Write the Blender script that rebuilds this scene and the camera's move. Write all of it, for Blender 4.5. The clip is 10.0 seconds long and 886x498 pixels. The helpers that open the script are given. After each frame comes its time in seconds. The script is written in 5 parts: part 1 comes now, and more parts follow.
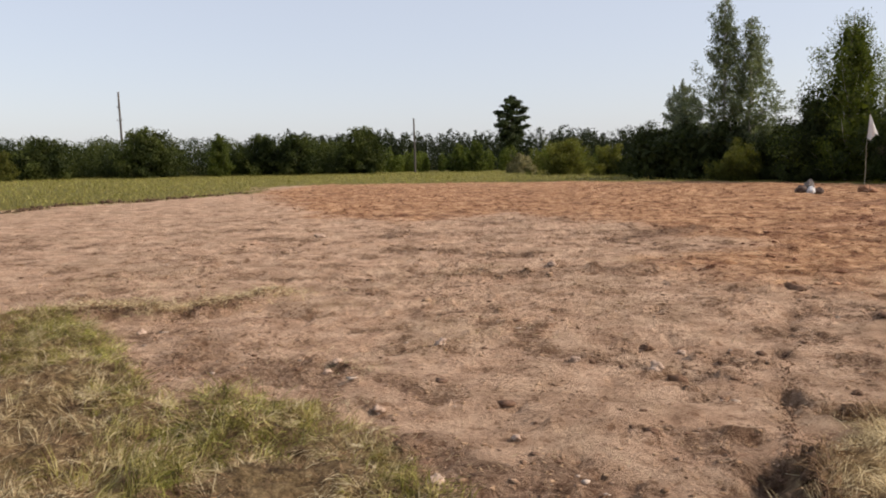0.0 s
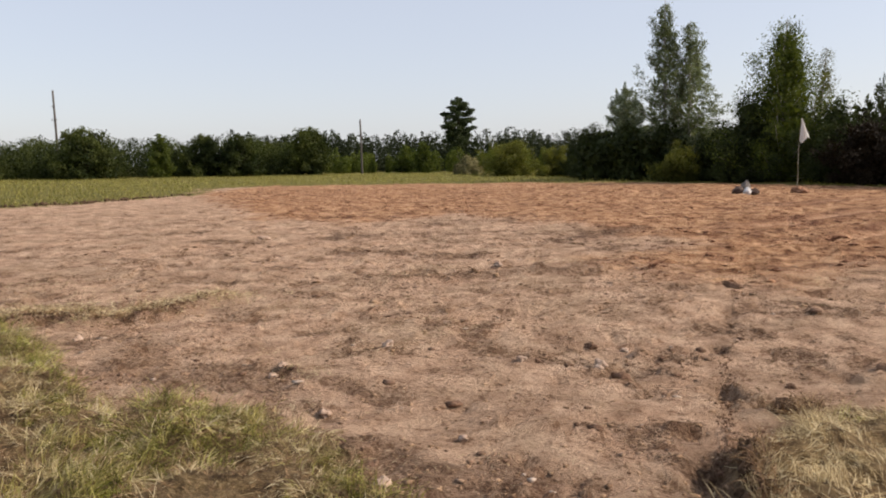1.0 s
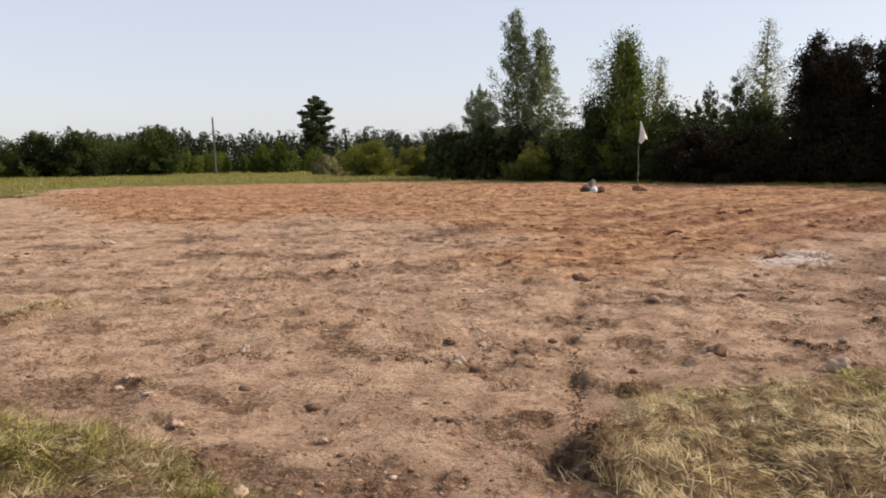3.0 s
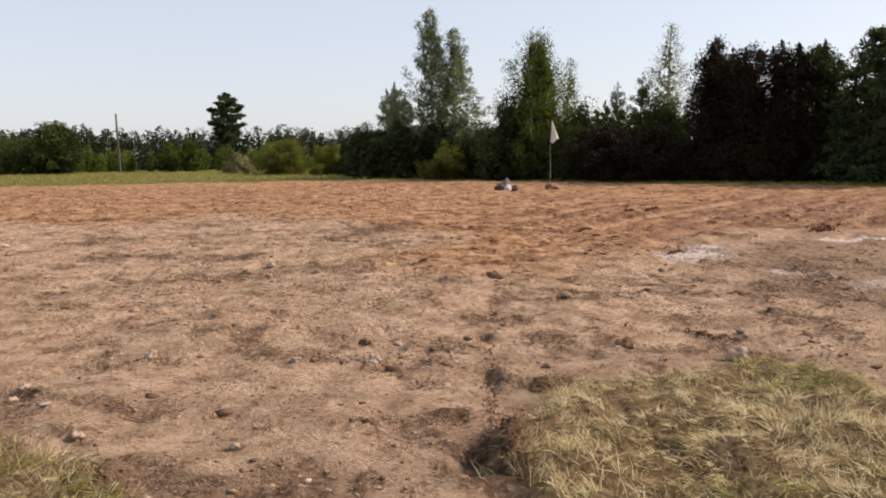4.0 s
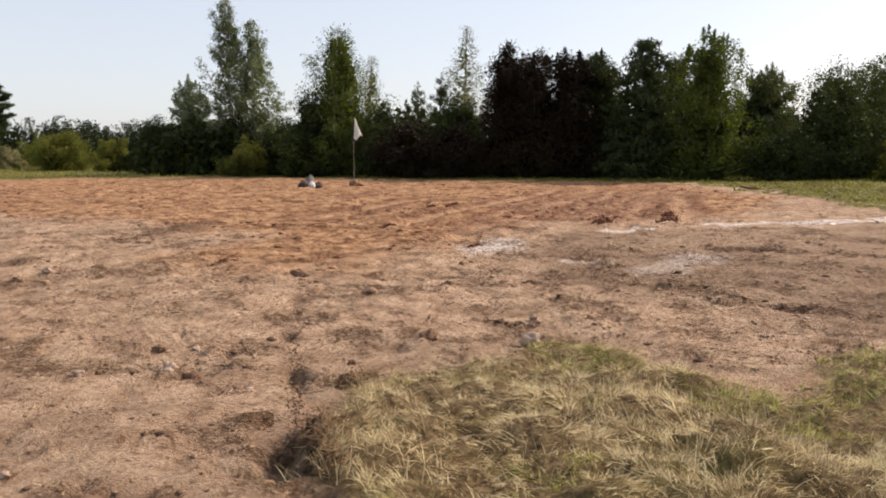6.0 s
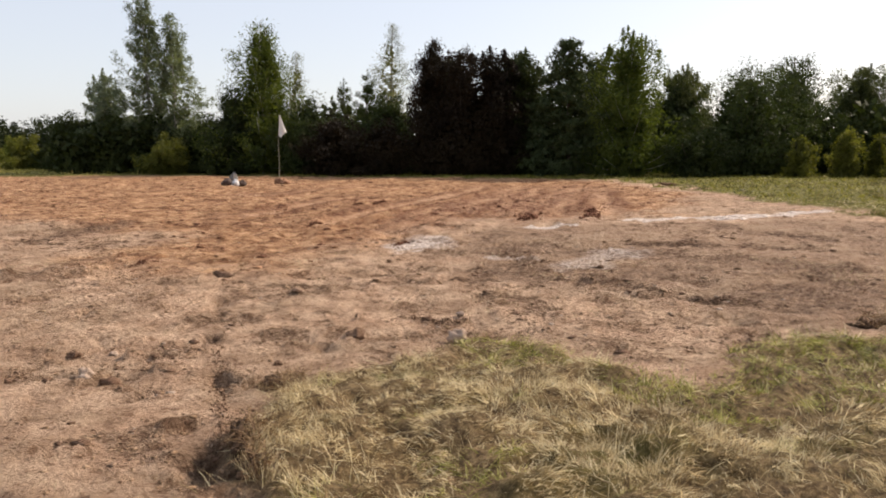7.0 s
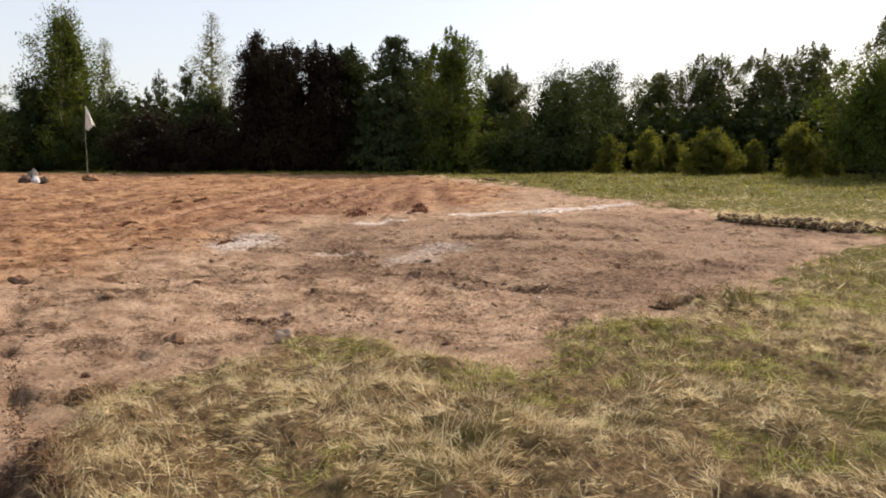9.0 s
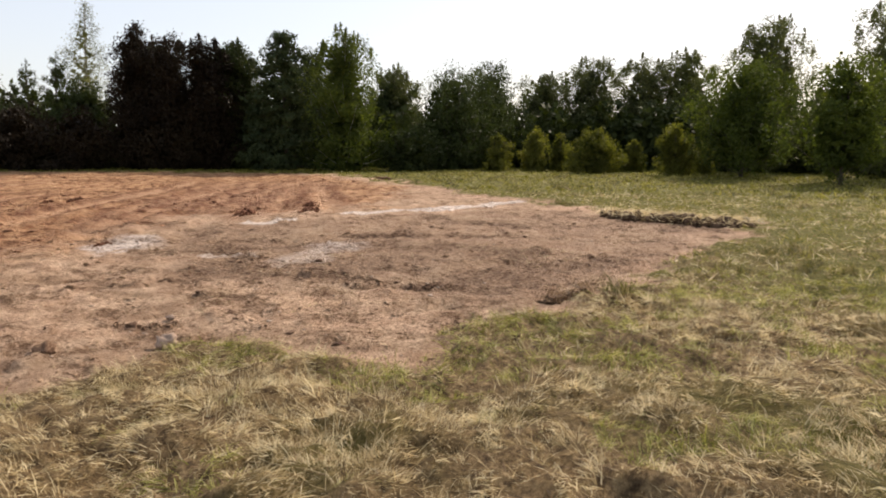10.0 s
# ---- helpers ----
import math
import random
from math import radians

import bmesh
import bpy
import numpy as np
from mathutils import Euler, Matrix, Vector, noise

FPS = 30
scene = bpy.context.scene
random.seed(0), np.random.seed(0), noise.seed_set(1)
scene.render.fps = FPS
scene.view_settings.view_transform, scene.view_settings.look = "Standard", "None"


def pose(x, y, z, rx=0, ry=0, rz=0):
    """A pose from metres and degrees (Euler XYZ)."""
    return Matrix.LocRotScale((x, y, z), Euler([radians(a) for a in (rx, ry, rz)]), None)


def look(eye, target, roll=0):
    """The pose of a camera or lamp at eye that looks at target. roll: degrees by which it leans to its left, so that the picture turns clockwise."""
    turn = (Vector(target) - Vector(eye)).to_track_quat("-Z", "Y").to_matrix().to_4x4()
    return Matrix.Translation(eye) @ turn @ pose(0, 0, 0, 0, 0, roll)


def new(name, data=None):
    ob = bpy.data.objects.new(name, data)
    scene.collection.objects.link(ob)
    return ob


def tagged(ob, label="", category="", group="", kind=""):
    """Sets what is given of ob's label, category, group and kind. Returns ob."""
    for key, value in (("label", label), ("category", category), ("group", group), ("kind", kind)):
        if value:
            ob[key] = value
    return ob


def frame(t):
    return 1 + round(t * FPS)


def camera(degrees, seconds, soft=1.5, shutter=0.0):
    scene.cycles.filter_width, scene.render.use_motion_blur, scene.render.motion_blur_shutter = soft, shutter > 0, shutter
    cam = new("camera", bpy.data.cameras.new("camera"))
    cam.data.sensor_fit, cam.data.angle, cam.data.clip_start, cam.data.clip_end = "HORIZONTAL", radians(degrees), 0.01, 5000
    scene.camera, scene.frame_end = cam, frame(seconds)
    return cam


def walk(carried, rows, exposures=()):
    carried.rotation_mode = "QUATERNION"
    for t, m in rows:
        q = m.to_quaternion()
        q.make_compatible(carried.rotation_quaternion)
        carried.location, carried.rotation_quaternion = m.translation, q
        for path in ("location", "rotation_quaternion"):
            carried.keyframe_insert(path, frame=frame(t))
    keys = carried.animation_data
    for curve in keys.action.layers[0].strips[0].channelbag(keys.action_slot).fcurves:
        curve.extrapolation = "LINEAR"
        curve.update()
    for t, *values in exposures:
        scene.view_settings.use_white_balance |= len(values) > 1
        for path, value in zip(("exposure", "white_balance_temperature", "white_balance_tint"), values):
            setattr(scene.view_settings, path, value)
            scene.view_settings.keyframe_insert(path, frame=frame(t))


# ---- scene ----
cam = camera(61.71, 10.0, soft=1.95)

# seconds, turn to the left, tilt, lean (degrees), place (metres)
PATH = [
    (0.0, 0.00, -6.65, -0.80, 0.000, 0.000, 1.600),
    (0.5, -2.18, -6.63, -0.73, 0.005, 0.002, 1.599),
    (1.0, -4.07, -6.60, -0.72, 0.011, 0.001, 1.599),
    (1.5, -6.30, -6.59, -0.66, 0.014, 0.003, 1.598),
    (2.0, -9.28, -6.63, -0.66, 0.025, 0.002, 1.597),
    (2.5, -12.00, -6.69, -0.68, 0.031, -0.002, 1.597),
    (4.0, -21.29, -6.92, -0.57, 0.054, -0.010, 1.598),
    (4.5, -24.78, -7.01, -0.51, 0.065, -0.007, 1.596),
    (5.0, -28.20, -7.09, -0.43, 0.073, -0.007, 1.594),
    (5.5, -32.53, -7.16, -0.26, 0.085, 0.006, 1.588),
    (7.0, -41.83, -7.47, -0.15, 0.092, -0.029, 1.597),
    (7.5, -44.52, -7.56, -0.14, 0.101, -0.032, 1.598),
    (8.0, -48.06, -7.63, -0.02, 0.113, -0.037, 1.596),
    (8.5, -51.75, -7.69, 0.10, 0.118, -0.040, 1.593),
    (9.0, -54.92, -7.75, 0.20, 0.134, -0.044, 1.590),
    (9.5, -58.60, -7.78, 0.36, 0.143, -0.056, 1.590),
    (10.0, -63.19, -7.83, 0.50, 0.161, -0.060, 1.590),
]


def row_pose(yaw, tilt, lean, x, y, z):
    a, b = radians(yaw), radians(tilt)
    way = Vector((-math.sin(a) * math.cos(b), math.cos(a) * math.cos(b), math.sin(b)))
    eye = Vector((x, y, z))
    return look(eye, eye + way, lean)


walk(cam, [(r[0], row_pose(*r[1:])) for r in PATH], [(0.0, 0.14, 6850, 17), (5.0, 0.29, 7000, 17), (10.0, 0.36, 7120, 16)])

# ---- daylight: hazy sun high on the right of the opening view ----
SUN_AZ, SUN_EL = 98.0, 36.0
world = bpy.data.worlds.new("sky")
scene.world = world
world.use_nodes = True
wn, wl = world.node_tree.nodes, world.node_tree.links
sky = wn.new("ShaderNodeTexSky")
sky.sky_type = "NISHITA"
sky.sun_disc = False
sky.sun_elevation, sky.sun_rotation = radians(SUN_EL), radians(SUN_AZ)
sky.air_density, sky.dust_density, sky.ozone_density = 1.0, 1.4, 1.0
wn["Background"].inputs["Strength"].default_value = 0.149
haze = wn.new("ShaderNodeMix")
haze.data_type = "RGBA"
haze.inputs[0].default_value = 0.62
haze.inputs[7].default_value = (4.1, 4.62, 5.25, 1)
wl.new(sky.outputs["Color"], haze.inputs[6])
wl.new(haze.outputs[2], wn["Background"].inputs["Color"])

sun_lamp = new("sun", bpy.data.lights.new("sun", "SUN"))
sun_lamp.data.energy, sun_lamp.data.angle, sun_lamp.data.color = 4.25, radians(0.8), (1.0, 0.91, 0.78)
sa, se = radians(SUN_AZ), radians(SUN_EL)
SUN_DIR = Vector((math.sin(sa) * math.cos(se), math.cos(sa) * math.cos(se), math.sin(se)))
sun_lamp.matrix_world = look(SUN_DIR * 50, (0, 0, 0))

# ---- materials ----


def material(name):
    m = bpy.data.materials.new(name)
    m.use_nodes = True
    nt = m.node_tree
    return m, nt, nt.nodes["Principled BSDF"], nt.nodes["Material Output"]


def noise_node(nt, vec, scale, detail=5.0, rough=0.6, dist=0.0):
    n = nt.nodes.new("ShaderNodeTexNoise")
    n.inputs["Scale"].default_value = scale
    n.inputs["Detail"].default_value = detail
    n.inputs["Roughness"].default_value = rough
    n.inputs["Distortion"].default_value = dist
    nt.links.new(vec, n.inputs["Vector"])
    return n.outputs["Fac"]


def ramp(nt, fac, stops):
    r = nt.nodes.new("ShaderNodeValToRGB")
    r.color_ramp.elements[0].position, r.color_ramp.elements[0].color = stops[0][0], (*stops[0][1], 1)
    r.color_ramp.elements[1].position, r.color_ramp.elements[1].color = stops[-1][0], (*stops[-1][1], 1)
    for p, c in stops[1:-1]:
        e = r.color_ramp.elements.new(p)
        e.color = (*c, 1)
    nt.links.new(fac, r.inputs["Fac"])
    return r.outputs["Color"]


def mix(nt, fac, a, b, blend="MIX"):
    m = nt.nodes.new("ShaderNodeMix")
    m.data_type, m.blend_type = "RGBA", blend
    for sock, val in ((m.inputs[0], fac), (m.inputs[6], a), (m.inputs[7], b)):
        if isinstance(val, (int, float)):
            sock.default_value = val
        elif isinstance(val, tuple):
            sock.default_value = (*val, 1)
        else:
            nt.links.new(val, sock)
    return m.outputs[2]


def maths(nt, op, a, b=0.0, clamp=False):
    m = nt.nodes.new("ShaderNodeMath")
    m.operation, m.use_clamp = op, clamp
    for sock, val in zip(m.inputs, (a, b)):
        if isinstance(val, (int, float)):
            sock.default_value = val
        else:
            nt.links.new(val, sock)
    return m.outputs[0]


def attr(nt, name):
    a = nt.nodes.new("ShaderNodeAttribute")
    a.attribute_name = name
    return a.outputs["Fac"]


def object_coords(nt):
    return nt.nodes.new("ShaderNodeTexCoord").outputs["Object"]


def world_coords(nt):
    return nt.nodes.new("ShaderNodeNewGeometry").outputs["Position"]


def bump(nt, bsdf, height, strength, distance):
    b = nt.nodes.new("ShaderNodeBump")
    b.inputs["Strength"].default_value, b.inputs["Distance"].default_value = strength, distance
    nt.links.new(height, b.inputs["Height"])
    nt.links.new(b.outputs["Normal"], bsdf.inputs["Normal"])


def ground_material():
    m, nt, bsdf, _ = material("scraped_ground")
    pos = world_coords(nt)
    flat = nt.nodes.new("ShaderNodeVectorMath")
    flat.operation = "MULTIPLY"
    flat.inputs[1].default_value = (1, 1, 0)
    nt.links.new(pos, flat.inputs[0])
    p = flat.outputs[0]
    big = noise_node(nt, p, 0.35, 5, 0.6, 0.4)
    mid = noise_node(nt, p, 2.2, 7, 0.65, 0.3)
    fine = noise_node(nt, p, 14, 8, 0.7)
    grit = noise_node(nt, p, 70, 4, 0.7)
    small = noise_node(nt, p, 34, 6, 0.7, 0.3)
    wide = noise_node(nt, p, 0.8, 6, 0.6, 0.8)
    dust = ramp(nt, mid, [(0.34, (0.315, 0.198, 0.126)), (0.46, (0.46, 0.302, 0.198)), (0.60, (0.615, 0.426, 0.292))])
    dust = mix(nt, 0.7, dust, ramp(nt, wide, [(0.38, (0.80, 0.82, 0.80)), (0.5, (1, 1, 1)), (0.62, (1.12, 1.09, 1.08))]), "MULTIPLY")
    crumb = ramp(nt, fine, [(0.38, (0.13, 0.08, 0.052)), (0.47, (0.26, 0.17, 0.11)), (0.60, (0.45, 0.31, 0.21))])
    rough = maths(nt, "ADD", maths(nt, "MULTIPLY", wide, 0.55), maths(nt, "MULTIPLY", mid, 0.45))
    roughf = maths(nt, "MULTIPLY", maths(nt, "SUBTRACT", maths(nt, "ADD", maths(nt, "ADD", rough, maths(nt, "MULTIPLY", fine, 0.35)), maths(nt, "MULTIPLY", attr(nt, "rough"), 0.20)), 0.75), 5.0, True)
    soil = mix(nt, roughf, dust, crumb)
    red = ramp(nt, mid, [(0.38, (0.20, 0.088, 0.042)), (0.47, (0.39, 0.208, 0.106)), (0.60, (0.56, 0.34, 0.19))])
    red = mix(nt, roughf, red, ramp(nt, fine, [(0.38, (0.13, 0.052, 0.026)), (0.52, (0.29, 0.13, 0.065)), (0.66, (0.46, 0.24, 0.135))]))
    turned = nt.nodes.new("ShaderNodeMapping")
    turned.inputs["Rotation"].default_value = (0, 0, radians(-34))
    turned.inputs["Scale"].default_value = (0.22, 1.3, 1)
    nt.links.new(p, turned.inputs["Vector"])
    tracks = noise_node(nt, turned.outputs[0], 1.0, 6, 0.65, 0.6)
    red = mix(nt, 0.55, red, ramp(nt, tracks, [(0.38, (0.40, 0.31, 0.27)), (0.48, (1, 1, 1)), (0.64, (1.22, 1.24, 1.26))]), "MULTIPLY")
    redf = maths(nt, "ADD", attr(nt, "red"), maths(nt, "MULTIPLY", maths(nt, "SUBTRACT", maths(nt, "MULTIPLY", maths(nt, "ADD", big, mid), 0.5), 0.5), 1.6))
    redf = maths(nt, "MULTIPLY", maths(nt, "SUBTRACT", redf, 0.06), 1.1, True)
    red = mix(nt, maths(nt, "MULTIPLY", attr(nt, "rut"), 0.75), red, ramp(nt, fine, [(0.36, (0.42, 0.24, 0.14)), (0.6, (0.66, 0.42, 0.265))]))
    shoulder = maths(nt, "MULTIPLY", attr(nt, "shoulder"), maths(nt, "MULTIPLY", maths(nt, "SUBTRACT", mid, 0.36), 6.0, True))
    red = mix(nt, shoulder, red, ramp(nt, fine, [(0.38, (0.075, 0.03, 0.018)), (0.5, (0.20, 0.088, 0.048)), (0.64, (0.36, 0.175, 0.10))]))
    col = mix(nt, redf, soil, red)
    # dark moist soil; the same colour stands in for shade in hollows and along banks
    stain_shadef = maths(nt, "MULTIPLY", attr(nt, "stain_shade"), maths(nt, "MULTIPLY", maths(nt, "SUBTRACT", rough, 0.38), 5.5, True), True)
    col = mix(nt, stain_shadef, col, ramp(nt, fine, [(0.38, (0.058, 0.031, 0.019)), (0.5, (0.17, 0.10, 0.061)), (0.64, (0.345, 0.23, 0.15))]))
    ashf = maths(nt, "MULTIPLY", maths(nt, "SUBTRACT", maths(nt, "ADD", maths(nt, "MULTIPLY", attr(nt, "ash"), 0.8), maths(nt, "MULTIPLY", maths(nt, "ADD", mid, maths(nt, "ADD", fine, wide)), 0.333)), 0.86), 2.0, True)
    col = mix(nt, ashf, col, ramp(nt, fine, [(0.36, (0.42, 0.33, 0.275)), (0.5, (0.68, 0.575, 0.505)), (0.66, (0.86, 0.765, 0.69))]))
    turf = ramp(nt, fine, [(0.36, (0.065, 0.04, 0.02)), (0.48, (0.18, 0.12, 0.06)), (0.64, (0.38, 0.27, 0.14))])
    lush = maths(nt, "MULTIPLY", maths(nt, "SUBTRACT", maths(nt, "ADD", big, maths(nt, "MULTIPLY", attr(nt, "lush"), 0.45)), 0.5), 5.0, True)
    turf = mix(nt, lush, turf, ramp(nt, fine, [(0.3, (0.072, 0.068, 0.014)), (0.7, (0.205, 0.182, 0.045))]))
    col = mix(nt, attr(nt, "turf"), col, turf)
    # darker where the small noise, which also drives the bump, is low
    dark_lows = ramp(nt, small, [(0.38, (0.34, 0.28, 0.25)), (0.46, (0.97, 0.96, 0.95)), (0.60, (1.2, 1.2, 1.2))])
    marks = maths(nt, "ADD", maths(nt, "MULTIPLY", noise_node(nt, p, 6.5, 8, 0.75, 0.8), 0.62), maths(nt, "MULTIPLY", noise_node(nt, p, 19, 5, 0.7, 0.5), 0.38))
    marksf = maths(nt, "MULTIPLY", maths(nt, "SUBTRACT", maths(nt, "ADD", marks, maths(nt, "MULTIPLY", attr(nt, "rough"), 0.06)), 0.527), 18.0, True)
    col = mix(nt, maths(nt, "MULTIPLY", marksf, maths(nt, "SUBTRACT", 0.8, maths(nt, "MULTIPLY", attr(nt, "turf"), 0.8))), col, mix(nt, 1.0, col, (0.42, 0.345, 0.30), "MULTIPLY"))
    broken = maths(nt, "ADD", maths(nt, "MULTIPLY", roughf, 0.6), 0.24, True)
    col = mix(nt, broken, col, dark_lows, "MULTIPLY")
    pebble = ramp(nt, grit, [(0.34, (0.55, 0.55, 0.55)), (0.5, (1, 1, 1)), (0.72, (1.25, 1.22, 1.2))])
    col = mix(nt, 0.35, col, pebble, "MULTIPLY")
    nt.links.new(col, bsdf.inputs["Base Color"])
    bsdf.inputs["Roughness"].default_value = 0.95
    bsdf.inputs["Specular IOR Level"].default_value = 0.15
    h = maths(nt, "ADD", maths(nt, "MULTIPLY", fine, 1.0), maths(nt, "MULTIPLY", grit, 0.14))
    h = maths(nt, "ADD", h, maths(nt, "MULTIPLY", small, maths(nt, "MULTIPLY", broken, 0.9)))
    bump(nt, bsdf, h, 1.0, 0.10)
    return m


def leaf_material(name, dark, light, glow=0.35, fleck=0.6, unit=1.2):
    m, nt, bsdf, out = material(name)
    geo = nt.nodes.new("ShaderNodeNewGeometry")
    info = nt.nodes.new("ShaderNodeObjectInfo")
    clump = noise_node(nt, geo.outputs["Position"], 0.9, 3)
    f = maths(nt, "ADD", maths(nt, "MULTIPLY", geo.outputs["Random Per Island"], fleck), maths(nt, "MULTIPLY", maths(nt, "SUBTRACT", clump, 0.5), 1.4))
    tone = noise_node(nt, geo.outputs["Position"], 0.16, 2)
    f = maths(nt, "ADD", f, maths(nt, "MULTIPLY", maths(nt, "SUBTRACT", tone, 0.5), unit))
    f = maths(nt, "ADD", f, maths(nt, "MULTIPLY", info.outputs["Random"], 0.25), True)
    col = ramp(nt, f, [(0.0, dark), (1.0, light)])
    nt.links.new(col, bsdf.inputs["Base Color"])
    bsdf.inputs["Roughness"].default_value = 0.65
    bsdf.inputs["Specular IOR Level"].default_value = 0.14
    tr = nt.nodes.new("ShaderNodeBsdfTranslucent")
    warm = mix(nt, 1.0, col, (1.12, 1.2, 0.5) if light[0] < 0.5 else (1.0, 1.0, 1.0), "MULTIPLY")
    nt.links.new(warm, tr.inputs["Color"])
    ms = nt.nodes.new("ShaderNodeMixShader")
    ms.inputs[0].default_value = glow
    nt.links.new(bsdf.outputs[0], ms.inputs[1])
    nt.links.new(tr.outputs[0], ms.inputs[2])
    nt.links.new(ms.outputs[0], out.inputs["Surface"])
    return m


def grass_material(name, stops, other, share, glow=0.42):
    """Blades of two tints in patches. share: how much of the ground the second tint takes."""
    m, nt, bsdf, out = material(name)
    geo = nt.nodes.new("ShaderNodeNewGeometry")
    patch = noise_node(nt, geo.outputs["Position"], 4.5, 5, 0.65, 0.8)
    tint = noise_node(nt, geo.outputs["Position"], 1.7, 5, 0.65, 0.9)
    # patch shifts blade tone by clump, painting in the shading of tussocks
    f = maths(nt, "ADD", maths(nt, "MULTIPLY", maths(nt, "SUBTRACT", geo.outputs["Random Per Island"], 0.05), 0.85), maths(nt, "MULTIPLY", maths(nt, "SUBTRACT", patch, 0.42), 2.8), True)
    k = maths(nt, "MULTIPLY", maths(nt, "SUBTRACT", tint, 0.62 - 0.24 * share), 9.0, True)
    col = mix(nt, k, ramp(nt, f, stops), ramp(nt, f, other))
    nt.links.new(col, bsdf.inputs["Base Color"])
    bsdf.inputs["Roughness"].default_value = 0.6
    bsdf.inputs["Specular IOR Level"].default_value = 0.25
    tr = nt.nodes.new("ShaderNodeBsdfTranslucent")
    nt.links.new(col, tr.inputs["Color"])
    ms = nt.nodes.new("ShaderNodeMixShader")
    ms.inputs[0].default_value = glow
    nt.links.new(bsdf.outputs[0], ms.inputs[1])
    nt.links.new(tr.outputs[0], ms.inputs[2])
    nt.links.new(ms.outputs[0], out.inputs["Surface"])
    return m


def rough_material(name, stops, scale=6.0, stretch=(1, 1, 1), strength=0.5, distance=0.02, roughness=0.9, per_object=0.0, per_island=0.0):
    m, nt, bsdf, _ = material(name)
    sc = nt.nodes.new("ShaderNodeVectorMath")
    sc.operation = "MULTIPLY"
    sc.inputs[1].default_value = stretch
    nt.links.new(object_coords(nt), sc.inputs[0])
    a = noise_node(nt, sc.outputs[0], scale, 6, 0.65)
    b = noise_node(nt, sc.outputs[0], scale * 6, 5, 0.7)
    f = maths(nt, "ADD", maths(nt, "MULTIPLY", a, 0.6), maths(nt, "MULTIPLY", b, 0.4))
    if per_object:
        info = nt.nodes.new("ShaderNodeObjectInfo")
        f = maths(nt, "ADD", f, maths(nt, "MULTIPLY", maths(nt, "SUBTRACT", info.outputs["Random"], 0.5), per_object))
    if per_island:
        geo = nt.nodes.new("ShaderNodeNewGeometry")
        f = maths(nt, "ADD", f, maths(nt, "MULTIPLY", maths(nt, "SUBTRACT", geo.outputs["Random Per Island"], 0.5), per_island))
    nt.links.new(ramp(nt, f, stops), bsdf.inputs["Base Color"])
    bsdf.inputs["Roughness"].default_value = roughness
    bsdf.inputs["Specular IOR Level"].default_value = 0.2
    bump(nt, bsdf, f, strength, distance)
    return m


M_GROUND = ground_material()
M_LEAF = {
    "aspen": leaf_material("aspen_leaves", (0.07, 0.088, 0.054), (0.25, 0.275, 0.185), 0.42),
    "birch": leaf_material("birch_leaves", (0.036, 0.051, 0.012), (0.148, 0.176, 0.041), 0.45),
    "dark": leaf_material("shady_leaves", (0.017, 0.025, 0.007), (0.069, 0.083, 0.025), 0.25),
    "alder": leaf_material("alder_leaves", (0.018, 0.027, 0.010), (0.074, 0.094, 0.031), 0.28),
    "dull": leaf_material("dull_leaves", (0.042, 0.051, 0.021), (0.154, 0.162, 0.070), 0.35),
    "pale": leaf_material("pale_birch_leaves", (0.085, 0.088, 0.050), (0.244, 0.240, 0.141), 0.4),
    "golden": leaf_material("golden_willow_leaves", (0.072, 0.078, 0.018), (0.249, 0.235, 0.056), 0.5),
    "willow": leaf_material("willow_leaves", (0.055, 0.063, 0.015), (0.191, 0.186, 0.046), 0.45),
    "silver": leaf_material("silver_willow_leaves", (0.09, 0.11, 0.075), (0.26, 0.29, 0.215)),
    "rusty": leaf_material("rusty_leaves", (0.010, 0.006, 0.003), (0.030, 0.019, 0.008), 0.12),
    "needle": leaf_material("pine_needles", (0.021, 0.034, 0.015), (0.074, 0.093, 0.037), 0.15),
    "far_needle": leaf_material("far_conifer_needles", (0.013, 0.021, 0.008), (0.045, 0.057, 0.021), 0.12),
    "forest": leaf_material("far_forest_leaves", (0.019, 0.029, 0.008), (0.101, 0.118, 0.030), 0.3, 0.25, 3.0),
}
M_BARK = rough_material("bark", [(0.3, (0.04, 0.032, 0.026)), (0.7, (0.13, 0.105, 0.085))], 5, (1, 1, 0.25), 0.8, 0.02)
M_BARK_PALE = rough_material("pale_bark", [(0.35, (0.06, 0.055, 0.05)), (0.5, (0.32, 0.31, 0.29)), (0.7, (0.55, 0.54, 0.5))], 4, (1, 1, 0.6), 0.5, 0.01)
M_POLE = rough_material("weathered_wood", [(0.3, (0.05, 0.045, 0.04)), (0.7, (0.13, 0.115, 0.10))], 4, (6, 6, 0.3), 0.5, 0.01)
M_STICK = rough_material("peeled_stick", [(0.3, (0.20, 0.18, 0.14)), (0.7, (0.42, 0.39, 0.31))], 8, (4, 4, 0.5), 0.4, 0.005)
M_PALE_STICK = rough_material("bleached_stick", [(0.3, (0.42, 0.38, 0.31)), (0.7, (0.66, 0.62, 0.53))], 8, (4, 4, 0.5), 0.4, 0.005)
M_STONE = rough_material("field_stone", [(0.3, (0.25, 0.17, 0.122)), (0.5, (0.38, 0.275, 0.205)), (0.7, (0.53, 0.41, 0.32))], 5, (1, 1, 1), 0.6, 0.015, 0.85, 0.12)
M_CLOD = rough_material("soil_clods", [(0.25, (0.17, 0.10, 0.058)), (0.5, (0.29, 0.182, 0.108)), (0.75, (0.42, 0.285, 0.178))], 9, (1, 1, 1), 0.8, 0.02, 0.95, 0.0, 0.35)
